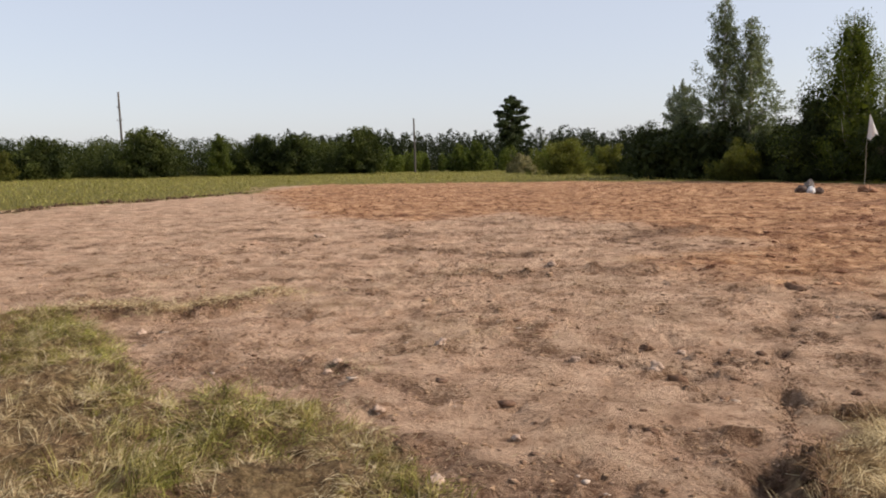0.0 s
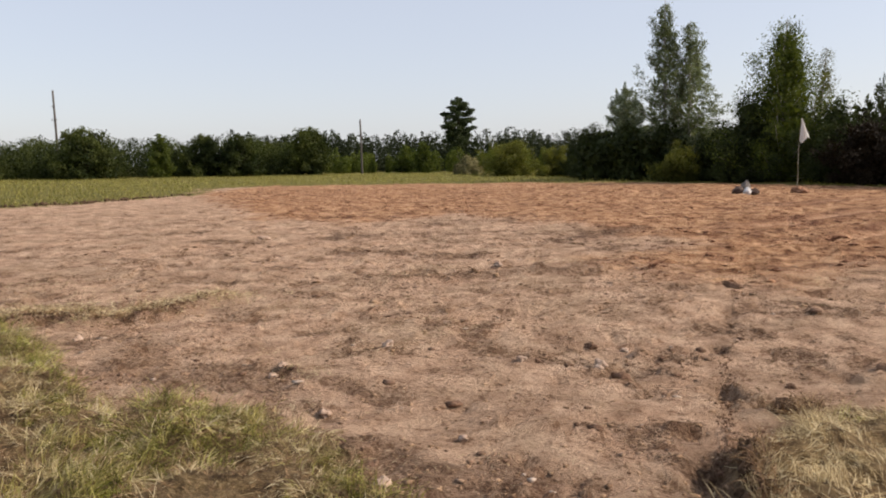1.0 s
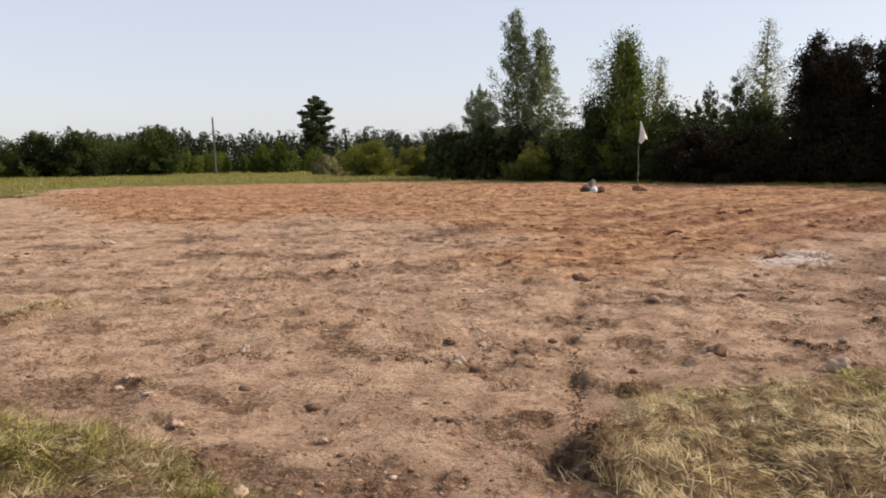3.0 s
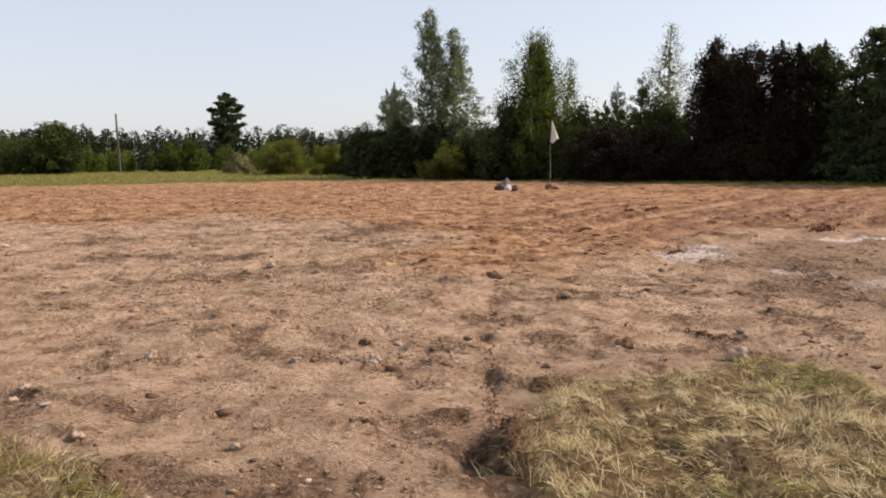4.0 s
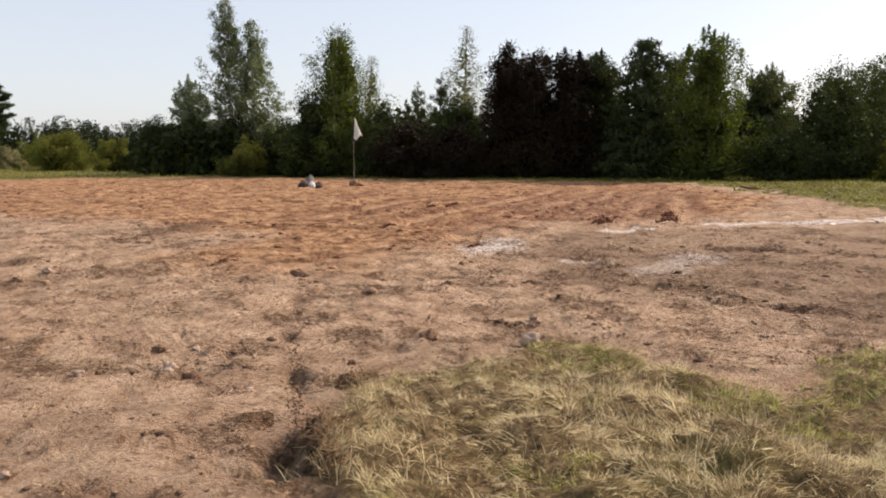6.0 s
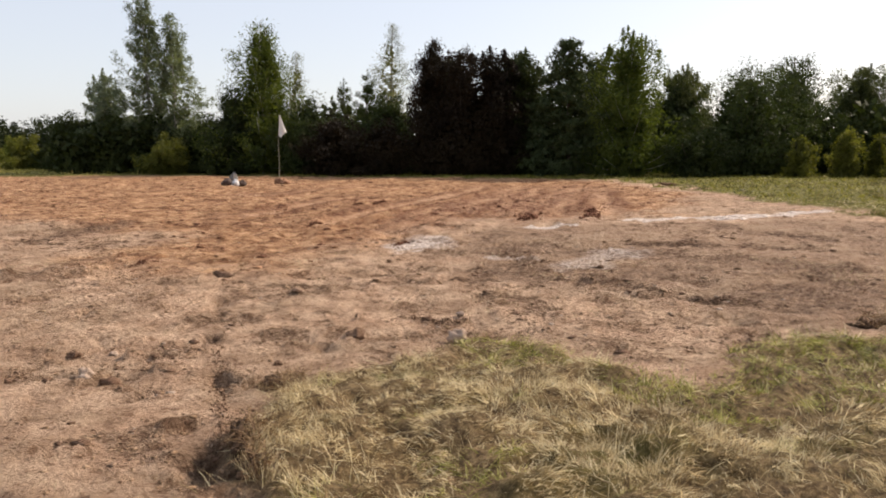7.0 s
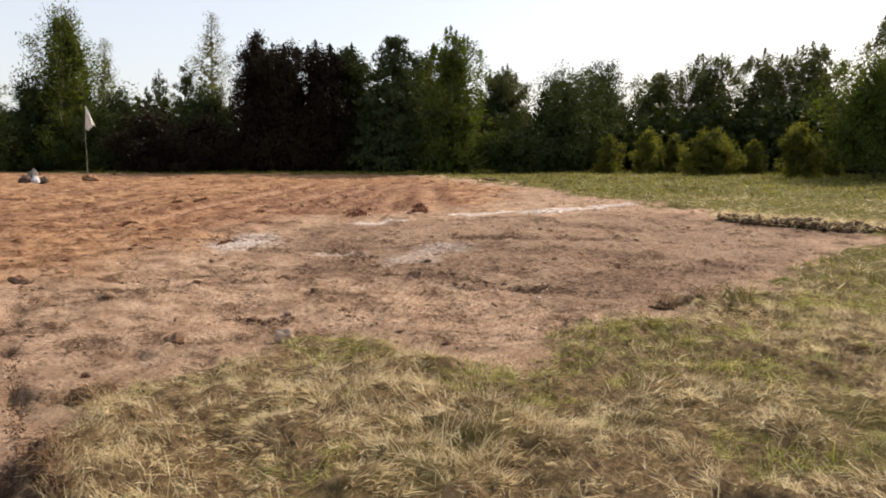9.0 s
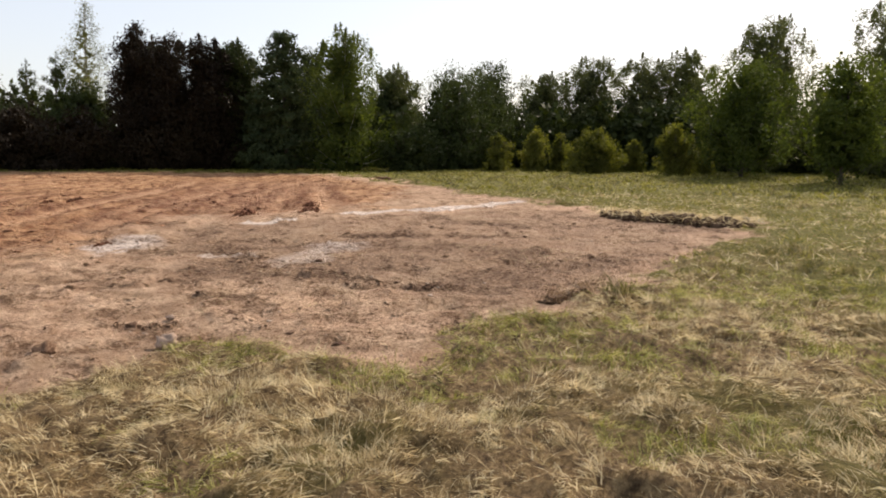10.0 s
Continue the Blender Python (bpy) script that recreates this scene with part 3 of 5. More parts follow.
def build_ground():
    xs = graded(-2500, -4.6, 8.2, 2500, 0.045, 1.017, 28, 1.35, 1.03)
    ys = graded(-2500, 1.7, 9.5, 2500, 0.045, 1.017, 50, 1.35, 1.12)
    X, Y = np.meshgrid(xs, ys)
    x, y = X.ravel(), Y.ravel()
    torn, turf = torn_and_shaded_share(x, y), turf_share(x, y)
    rough = rough_share(x, y, torn)
    rut, shoulder = rut_share(x, y)
    z = height(x, y, turf, rough, rut, shoulder)
    nx, ny = len(xs), len(ys)
    i = (np.arange(ny - 1)[:, None] * nx + np.arange(nx - 1)[None, :]).ravel()
    me = mesh_np("ground", np.stack([x, y, z], 1), np.stack([i, i + 1, i + 1 + nx, i + nx], 1), M_GROUND, True)
    wob = fbm(x, y, 0.9, 3, 50)
    red = smooth01(side_of(x, y, RED) + wob * 1.5, -1.1, 1.3)
    stain_shade = smooth01(side_of(x, y, STAIN_AND_SHADE) + wob * 1.2, -0.5, 0.7)
    # the outline's east part and the streak lines also paint small shadows dark
    stain_shade = np.maximum(stain_shade * np.where(x < 11, 0.9, 0.6), torn * 1.1)
    # moist band along the trench, with the trench's shading put into its colour
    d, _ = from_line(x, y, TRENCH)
    stain_shade = np.maximum(stain_shade, 1.0 * np.exp(-(((d + wob * 0.22) / 0.15) ** 2)) * smooth01(fbm(x, y, 2.5, 2, 34), -0.6, -0.05))
    # shadow line below the ridge, painted as dark soil
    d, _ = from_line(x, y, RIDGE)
    stain_shade = np.maximum(stain_shade, 1.0 * np.exp(-(((d + wob * 0.4) / 0.26) ** 2)))
    ash = smooth01(side_of(x, y, ASH) + wob * 0.7, -0.5, 0.5) * 1.05
    ash = np.maximum(ash, smooth01(side_of(x, y, GREY_ASH) + wob * 0.9, -0.5, 0.45) * 0.74)
    d, _ = from_line(x, y, WHITE_LINE)
    ash = np.maximum(ash, np.exp(-(((d + wob * 0.35) / 0.36) ** 2)) * 1.6)
    d, _ = from_line(x, y, WHITE_SPILL)
    ash = np.maximum(ash, np.exp(-(((d + wob * 0.3) / 0.22) ** 2)) * 1.5)
    for line in PUDDLE_RIMS:
        d, _ = from_line(x, y, line)
        ash = np.maximum(ash, 0.85 * np.exp(-(((d + wob * 0.3) / 0.15) ** 2)))
    GRID.update(torn=torn.reshape(ny, nx), x=xs, y=ys, z=z.reshape(ny, nx), turf=turf.reshape(ny, nx), rough=rough.reshape(ny, nx), red=smooth01(side_of(x, y, RED), -0.6, 0.6).reshape(ny, nx))
    for key, val in (("turf", GRID["turf"].ravel()), ("red", red), ("stain_shade", stain_shade), ("ash", ash), ("rut", rut), ("shoulder", shoulder), ("rough", GRID["rough"].ravel()), ("lush", smooth01(np.hypot(x, y), 5, 22))):
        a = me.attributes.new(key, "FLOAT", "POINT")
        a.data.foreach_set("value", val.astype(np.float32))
    return tagged(new("ground", me), "scraped brown and reddish soil clearing ringed by flattened grass", "ground", kind="structure")


build_ground()

# ---- trees and bushes ----


def tube(points, radii, sides=7):
    """Vertices and quads of a tapering tube along points."""
    points, radii = np.asarray(points, float), np.asarray(radii, float)
    along = np.gradient(points, axis=0)
    along /= np.linalg.norm(along, axis=1, keepdims=True) + 1e-9
    ref = np.where(np.abs(along[:, 2:]) > 0.9, [[1.0, 0, 0]], [[0, 0, 1.0]])
    u = np.cross(along, ref)
    u /= np.linalg.norm(u, axis=1, keepdims=True) + 1e-9
    v = np.cross(along, u)
    a = np.linspace(0, 2 * np.pi, sides, endpoint=False)
    ring = points[:, None] + radii[:, None, None] * (np.cos(a)[None, :, None] * u[:, None] + np.sin(a)[None, :, None] * v[:, None])
    n = len(points)
    k, s = np.meshgrid(np.arange(n - 1), np.arange(sides), indexing="ij")
    k, s = k.ravel(), s.ravel()
    t = (s + 1) % sides
    return ring.reshape(-1, 3), np.stack([k * sides + s, k * sides + t, (k + 1) * sides + t, (k + 1) * sides + s], 1)


def joined(pieces):
    verts, faces, at = [], [], 0
    for v, f in pieces:
        verts.append(v)
        faces.append(f + at)
        at += len(v)
    return np.concatenate(verts), np.concatenate(faces)


def leaves(rng, centres, size, droop=0.0, slim=0.55):
    """One pointed leaf round each centre."""
    n = len(centres)
    d = rng.normal(size=(n, 3))
    d[:, 2] -= droop
    d /= np.linalg.norm(d, axis=1, keepdims=True)
    s = np.cross(d, rng.normal(size=(n, 3)))
    s /= np.linalg.norm(s, axis=1, keepdims=True) + 1e-9
    length = size * rng.uniform(0.6, 1.35, (n, 1))
    wide = length * slim * 0.6
    v = np.stack([centres + s * wide - d * length * 0.4, centres + d * length * 0.6, centres - s * wide - d * length * 0.4], 1)
    return v.reshape(-1, 3), np.arange(3 * n).reshape(n, 3)


# crown: share of the height where it starts, profile over its height, leaf colour, leaf length, leaves per square metre, bark
def profile(form, s):
    if form == "cone":
        return np.minimum(1.0, (s + 0.05) / 0.25) ** 0.6 * np.clip(1 - s, 0, 1) ** 0.66 * 1.1 + 0.04
    if form == "column":
        return np.minimum(1.0, (s + 0.1) / 0.35) ** 0.6 * np.clip(1 - s, 0, 1) ** 0.42 * 1.08 + 0.03
    if form == "spire":
        return np.minimum(1.0, (s + 0.08) / 0.3) ** 0.6 * np.clip(1 - s, 0, 1) ** 0.6 * 1.1 + 0.03
    if form == "bush":
        return np.clip(np.sin(np.pi * np.clip(0.14 + 0.86 * s, 0, 1)), 0, 1) ** 0.6
    if form == "umbrella":
        return np.clip(np.sin(np.pi * np.clip(s, 0, 1) ** 0.85), 0, 1) ** 0.6
    return np.sqrt(np.clip(1 - (2 * s - 0.8) ** 2 / 1.46, 0, 1))


KINDS = {
    "aspen": ("spire", 0.06, "aspen", 0.139, 0.8, "pale", "tall aspen with fluttering grey-green leaves at the clearing's edge"),
    "birch": ("spire", 0.02, "birch", 0.148, 1.25, "pale", "tall green birch with a pointed dense crown"),
    "airy": ("cone", 0.06, "pale", 0.09, 0.26, "pale", "slender pale birch with a thin see-through crown"),
    "standing": ("dome", 0.16, "birch", 0.148, 1.0, "dark", "leafy tree with its dark trunk showing below the crown"),
    "alder": ("dome", 0.04, "dull", 0.148, 1.15, "dark", "tall leafy alder with a loose rounded crown"),
    "broad_birch": ("column", 0.0, "birch", 0.148, 1.25, "pale", "broad leafy birch with ragged upright shoots"),
    "round": ("dome", 0.0, "alder", 0.14, 1.3, "dark", "broad dark green alder with a rounded crown"),
    "dark_tree": ("column", 0.0, "dark", 0.156, 1.35, "dark", "dark green leafy tree in the hedge"),
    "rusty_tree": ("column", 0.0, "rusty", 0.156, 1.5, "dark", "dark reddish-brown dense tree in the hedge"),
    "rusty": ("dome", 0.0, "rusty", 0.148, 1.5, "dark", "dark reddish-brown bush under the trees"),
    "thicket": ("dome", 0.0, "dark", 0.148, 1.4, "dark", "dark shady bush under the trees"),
    "willow": ("bush", 0.0, "willow", 0.123, 1.6, "dark", "rounded yellowish-green willow bush in the grass"),
    "golden_willow": ("bush", 0.0, "golden", 0.123, 1.6, "dark", "rounded yellow-green willow bush in the field's grass"),
    "belt_tree": ("dome", 0.0, "forest", 0.30, 3.0, "dark", "rounded light green tree before the far belt of woods"),
    "belt_birch": ("spire", 0.02, "birch", 0.25, 2.2, "pale", "young birch with a pale trunk before the far woods"),
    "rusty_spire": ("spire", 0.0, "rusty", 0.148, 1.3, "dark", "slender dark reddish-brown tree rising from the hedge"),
    "grey_willow": ("dome", 0.04, "silver", 0.139, 1, "dark", "silvery grey willow with airy foliage"),
    "sapling": ("dome", 0.3, "dark", 0.13, 0.6, "dark", "small dark sapling standing behind the hedge"),
    "pine": ("cone", 0.0, "needle", 0.24, 1.3, "dark", "dark young pine with upright shoots"),
    "lone_pine": ("umbrella", 0.30, "needle", 0.36, 3, "dark", "lone old pine with a rounded dark crown above the woods"),
}


def build_tree(kind, x, y, tall, wide, seed):
    form, low, colour, leaf, dense, bark, label = KINDS[kind]
    rng = np.random.default_rng(seed)
    bush = kind in ("willow", "golden_willow", "thicket", "rusty")
    base = new("bush" if bush else ("pine_tree" if "pine" in kind else "tree"))
    base.location = (x, y, ground_z(x, y) - 0.05)
    tagged(base, label, "bush" if bush else "tree", "bushes of the clearing's edge" if bush else "trees of the clearing's edge")
    r0 = wide / 2
    # trunk(s)
    stems = 5 if bush else 1
    wood, tips = [], []
    lean = rng.normal(0, 0.02, 2) * tall
    for k in range(stems):
        top = 0.75 * tall if bush else 0.97 * tall
        s = np.linspace(0, 1, 9)
        side = rng.normal(0, 0.30 * r0, 2) if bush else lean
        wob = np.cumsum(rng.normal(0, 0.005 * tall, (9, 2)), axis=0) * s[:, None]
        pts = np.column_stack([side[0] * s + wob[:, 0], side[1] * s + wob[:, 1], s * top])
        rad = (0.035 if bush else 0.011 * tall + 0.03) * (1 - 0.9 * s) + 0.008
        wood.append(tube(pts, rad, 7))
        tips.append(pts)
    # limbs reach to an uneven outline; each carries twigs with sprays of leaves
    loose = {"aspen": 0.7, "airy": 0.9, "grey_willow": 0.75, "sapling": 0.75, "alder": 0.85}.get(kind, 1.0)
    count = 44 if kind == "lone_pine" else int(np.clip(wide * tall * 1.5, 26, 80) * (0.8 if loose < 1 else 1.0))
    s = ((np.arange(count) + rng.random(count)) / count) ** 0.9
    a = np.arange(count) * 2.4 + rng.uniform(0, 1.0, count)
    bulge = 1 + 0.16 * np.sin(a * 2 + s * 7 + seed) + 0.10 * np.sin(a * 3 - s * 15 + 1.7 * seed)
    env = r0 * profile(form, s) * bulge * rng.uniform(0.72, 1.18, count)
    up = (low + (1 - low) * s) * tall * (0.86 if bush else 0.95)
    if bush:
        up = np.clip(up + rng.normal(0, 0.09, count) * tall, 0.06 * tall, 1.05 * tall)
    flat = "pine" in kind or form == "umbrella"
    steep = rng.uniform(0.0, 0.25, count) if flat else rng.uniform(0.45, 1.15, count)
    stem_of = np.arange(count) % stems
    hz = np.clip(up - env * steep, 0.04 * tall, 0.96 * tall * (0.75 if bush else 1))
    if bush:
        hz = np.minimum(hz, 0.35 * tall)
    start = np.column_stack([[np.interp(h, tips[k][:, 2], tips[k][:, 0]) for h, k in zip(hz, stem_of)], [np.interp(h, tips[k][:, 2], tips[k][:, 1]) for h, k in zip(hz, stem_of)], hz])
    axis = np.array([np.interp(up, tips[0][:, 2], tips[0][:, 0]), np.interp(up, tips[0][:, 2], tips[0][:, 1])]).T * (0 if bush else 1)
    end = np.column_stack([axis[:, 0] + np.cos(a) * env, axis[:, 1] + np.sin(a) * env, np.minimum(up, tall)])
    for k in range(count):
        mid = (start[k] + end[k]) / 2 + [0, 0, -0.06 * env[k]]
        wood.append(tube([start[k], mid, end[k]], np.array([0.03, 0.018, 0.005]) * max(0.5, tall / 9), 4))
    span = np.linalg.norm(end - start, axis=1)
    twigs = 8
    who = np.repeat(np.arange(count), twigs)
    f = rng.uniform(0.3, 1.0, len(who))
    root = start[who] * (1 - f)[:, None] + end[who] * f[:, None]
    along = (end - start)[who] / span[who][:, None]
    way = along * 0.7 + rng.normal(0, 0.6, (len(who), 3)) + [0, 0, 0.12 if not flat else 0.0]
    way *= [1, 1, 0.35 if flat else 1.0]
    way /= np.linalg.norm(way, axis=1, keepdims=True)
    reach = np.clip((0.2 if bush else 0.34) * span[who] * rng.uniform(0.6, 1.3, len(who)), 0.2, 0.95)
    shell = np.pi * wide * tall * (1 - low)
    leaf = leaf * (0.82 if leaf < 0.2 else 1.0)
    total = int(np.clip(shell * dense * 68 * (0.17 / leaf) ** 2, 1800, 22000))
    share = reach / np.sum(reach)
    pick = rng.choice(len(who), total, p=share)
    g = rng.random(total)[:, None] ** 0.8
    fuzz = (0.10 + 0.035 * wide) * loose * (1.15 - 0.5 * g)
    pts = root[pick] + way[pick] * reach[pick][:, None] * g + np.clip(rng.normal(0, 1, (total, 3)), -1.5, 1.5) * fuzz * [1, 1, 0.45 if flat else 0.9]
    if not bush and not flat and kind not in ("round", "belt_tree", "belt_birch", "airy"):
        n_up = int(6 + 2.2 * wide)
        r_up, a_up = r0 * 0.8 * np.sqrt(rng.random(n_up)), rng.uniform(0, 2 * np.pi, n_up)
        foot = tall * (0.93 - 0.32 * (r_up / r0) ** 2) - 0.5
        if form in ("spire", "cone"):
            r_up, foot = r_up * 0.35, foot - 0.2 * tall * rng.random(n_up)
        rise = rng.uniform(0.35, 1.15, n_up) * min(1.0, tall / 8)
        m_up = int(total * 0.10 / n_up) + 8
        w_up = np.repeat(np.arange(n_up), m_up)
        g_up = rng.random(len(w_up))
        thin = 0.17 * (1.1 - g_up)[:, None]
        shoots = np.column_stack([np.cos(a_up[w_up]) * r_up[w_up] + lean[0], np.sin(a_up[w_up]) * r_up[w_up] + lean[1], foot[w_up] + g_up * rise[w_up] + 0.3]) + rng.normal(0, 1, (len(w_up), 3)) * thin
        pts = np.concatenate([pts, shoots])
        total = len(pts)
    if kind in ("birch", "broad_birch", "willow", "golden_willow"):
        pts[:, 2] -= rng.random(total) ** 2 * 0.35
    low_z = pts[:, 2] < 0.06
    pts[:, 2] = np.where(low_z, rng.uniform(0.06, 0.6, total), np.minimum(pts[:, 2], tall * 1.06))
    slim = 0.2 if "pine" in kind else (0.34 if kind in ("willow", "golden_willow", "grey_willow") else 0.66)
    if "pine" in kind:
        pts = np.repeat(pts, 2, axis=0) + rng.normal(0, 0.04, (2 * total, 3))
    v, fc = leaves(rng, pts, leaf * (1.6 if slim < 0.4 else 1.0), 0.5 if kind == "birch" else 0.0, slim)
    core = int(total * (0.03 if dense < 0.85 else 0.14))
    s = rng.beta(1.0, 1.5, core)
    a = rng.uniform(0, 2 * np.pi, core)
    r = r0 * 0.55 * profile(form, s) * np.sqrt(rng.random(core))
    inner = np.column_stack([np.cos(a) * r + lean[0] * s * (not bush), np.sin(a) * r + lean[1] * s * (not bush), np.maximum((low + (1 - low) * s * 0.85) * tall, 0.2)])
    v, fc = joined([(v, fc), leaves(rng, inner, 0.32, 0, 0.8)])
    wv, wf = joined(wood)
    part("trunk", mesh_np("trunk", wv, wf, M_BARK_PALE if bark == "pale" else M_BARK, True), base)
    part("crown", mesh_np("crown", v, fc, M_LEAF[colour]), base)
    return base


# kind, place, height and width of the crown
EDGE_NORTH = [
    ("grey_willow", 20.4, 62.8, 8.0, 3.7), ("aspen", 22.5, 59.9, 14.7, 5.4), ("aspen", 23.8, 57.8, 12.9, 5.2),
    ("thicket", 17.9, 65.6, 4.8, 4.3), ("thicket", 19.7, 60.9, 4.7, 4.7), ("thicket", 24.5, 54.8, 3.9, 4.1), ("willow", 21.5, 54.4, 3.0, 3.8),
    ("birch", 26.9, 49.7, 11.3, 7.6), ("airy", 30.1, 50.8, 9.6, 3.8), ("round", 25.0, 50.1, 6.4, 3.8), ("thicket", 23.6, 49.7, 3.4, 3.2),
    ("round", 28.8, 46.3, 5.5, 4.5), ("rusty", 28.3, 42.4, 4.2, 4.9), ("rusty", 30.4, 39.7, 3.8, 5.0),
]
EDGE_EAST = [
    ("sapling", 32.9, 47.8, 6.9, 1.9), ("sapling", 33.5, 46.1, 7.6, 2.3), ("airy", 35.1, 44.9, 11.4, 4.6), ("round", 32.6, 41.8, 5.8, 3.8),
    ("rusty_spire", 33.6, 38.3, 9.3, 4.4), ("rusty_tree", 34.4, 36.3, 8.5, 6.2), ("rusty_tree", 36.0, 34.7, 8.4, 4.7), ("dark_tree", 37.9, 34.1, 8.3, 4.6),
    ("pine", 38.0, 30.2, 8.9, 5.4), ("broad_birch", 39.7, 27.0, 9.0, 5.6), ("alder", 50.0, 29.3, 7.5, 4.2), ("thicket", 41.4, 23.3, 2.9, 3.5),
    ("round", 47.6, 23.3, 7.3, 7.5), ("round", 53.2, 23.0, 8.3, 5.3),
]
EDGE_SOUTH = [
    ("alder", 59.4, 20.9, 7.8, 5.2), ("alder", 60.6, 17.3, 9.1, 6.0), ("alder", 60.7, 12.7, 9.0, 5.7), ("alder", 60.3, 9.4, 9.3, 5.8),
    ("standing", 44.8, 3.9, 6.7, 5.8), ("alder", 54.9, 3.3, 10.6, 6.4), ("standing", 38.5, -0.9, 5.9, 4.3), ("alder", 49.9, -3.7, 10.6, 6.0),
    ("golden_willow", 46.2, 19.2, 2.8, 1.8), ("golden_willow", 46.6, 16.7, 3.2, 1.8), ("golden_willow", 48.5, 15.7, 2.7, 1.4), ("golden_willow", 46.8, 12.7, 3.1, 3.0),
    ("golden_willow", 49.8, 11.0, 2.5, 1.5), ("golden_willow", 45.4, 7.6, 3.3, 2.2), ("golden_willow", 49.6, 6.5, 2.1, 1.4),
]
EDGE_BACK = [
    ("dark_tree", 41.6, 37.5, 8.9, 4.6), ("dark_tree", 44.2, 32.7, 8.5, 5.1), ("dark_tree", 37.9, 41.3, 8.8, 4.2), ("alder", 51.7, 30.5, 8.0, 4.4),
    ("round", 49.7, 29.8, 6.5, 4.3), ("thicket", 26.0, 56.3, 4.7, 3.9), ("round", 29.1, 52.5, 6.4, 4.1),
]
FAR_SINGLES = [
    ("willow", 13.9, 84.9, 4.4, 6.6), ("willow", 17.4, 78.1, 3.6, 4.0), ("thicket", 18.8, 75.7, 2.5, 2.5),
    ("lone_pine", 12.0, 131.5, 13.6, 5.6), ("willow", -53.2, 90.5, 4.1, 2.6),
    ("belt_tree", -41.0, 104.3, 6.9, 9.0), ("belt_tree", -12.3, 116.5, 7.4, 7.4), ("belt_tree", -21.5, 112.0, 6.2, 5.6), ("belt_birch", -32.0, 107.3, 6.3, 4.0), ("belt_tree", -54.0, 101.0, 5.8, 7.0), ("belt_tree", -27.0, 113.0, 6.4, 6.0),
    ("belt_birch", 2.5, 124.0, 4.8, 3.4), ("belt_birch", 5.6, 122.0, 5.2, 3.6),
]
for n, row in enumerate(EDGE_NORTH + EDGE_EAST + EDGE_SOUTH + EDGE_BACK + FAR_SINGLES):
    build_tree(*row, 100 + n)


def build_woods(name, label, az_lo, az_hi, near, deep, count, tall, leaf, seed, pointed, colour="forest", budget=380, full=1.0):
    """A far belt of trees: leaf clumps round many stems, one mesh."""
    rng = np.random.default_rng(seed)
    az = np.radians(rng.uniform(az_lo, az_hi, count))
    dist = near + deep * rng.random(count) ** 1.3
    x, y = np.sin(az) * dist, np.cos(az) * dist
    h = tall * rng.uniform(0.62, 1.05, count) * (1 + 0.07 * np.sin(np.degrees(az) * 0.9 + seed))
    w = h * rng.uniform(0.35, 0.95, count) * (1.0 if pointed > 0.5 else full)
    tri = rng.random(count) < pointed
    per = int(budget)
    who = np.repeat(np.arange(count), per)
    s = rng.beta(1.0, 1.15, len(who))
    a = rng.uniform(0, 2 * np.pi, len(who))
    prof = np.where(tri[who], profile("cone", s) * 0.75, profile("dome", s))
    lob = 1 + 0.14 * np.sin(a * 3 + s * 9 + who) + 0.10 * np.sin(a * 5 - s * 13 + 2 * who)
    r = w[who] / 2 * prof * lob * np.sqrt(rng.uniform(0.4, 1.0, len(who)))
    pts = np.column_stack([x[who] + np.cos(a) * r, y[who] + np.sin(a) * r, s * h[who]]) + rng.normal(0, 0.12, (len(who), 3))
    pts[:, 2] = np.maximum(pts[:, 2], 0.05)
    v, f = leaves(rng, pts, leaf, 0, 0.8)
    return tagged(new(name, mesh_np(name, v, f, M_LEAF[colour])), label, "woods", kind="stuff")


build_woods("far_woods", "belt of mixed green trees behind the meadow", -36, -6.5, 118, 30, 230, 6.0, 0.21, 5, 0.1, budget=850, full=1.45)
build_woods("far_woods", "distant dark conifer woods with pointed tips", -12, 27, 152, 24, 440, 8.2, 0.34, 6, 0.6, "far_needle", 340)
build_woods("far_woods", "young light green trees before the distant woods", -7, 12, 130, 14, 46, 4.4, 0.26, 7, 0.3, "birch", 700)
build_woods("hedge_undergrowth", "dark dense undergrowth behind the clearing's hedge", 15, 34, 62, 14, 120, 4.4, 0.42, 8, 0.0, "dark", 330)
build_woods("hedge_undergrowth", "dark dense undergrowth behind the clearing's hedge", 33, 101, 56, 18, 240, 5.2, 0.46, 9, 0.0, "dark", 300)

# ---- grass ----


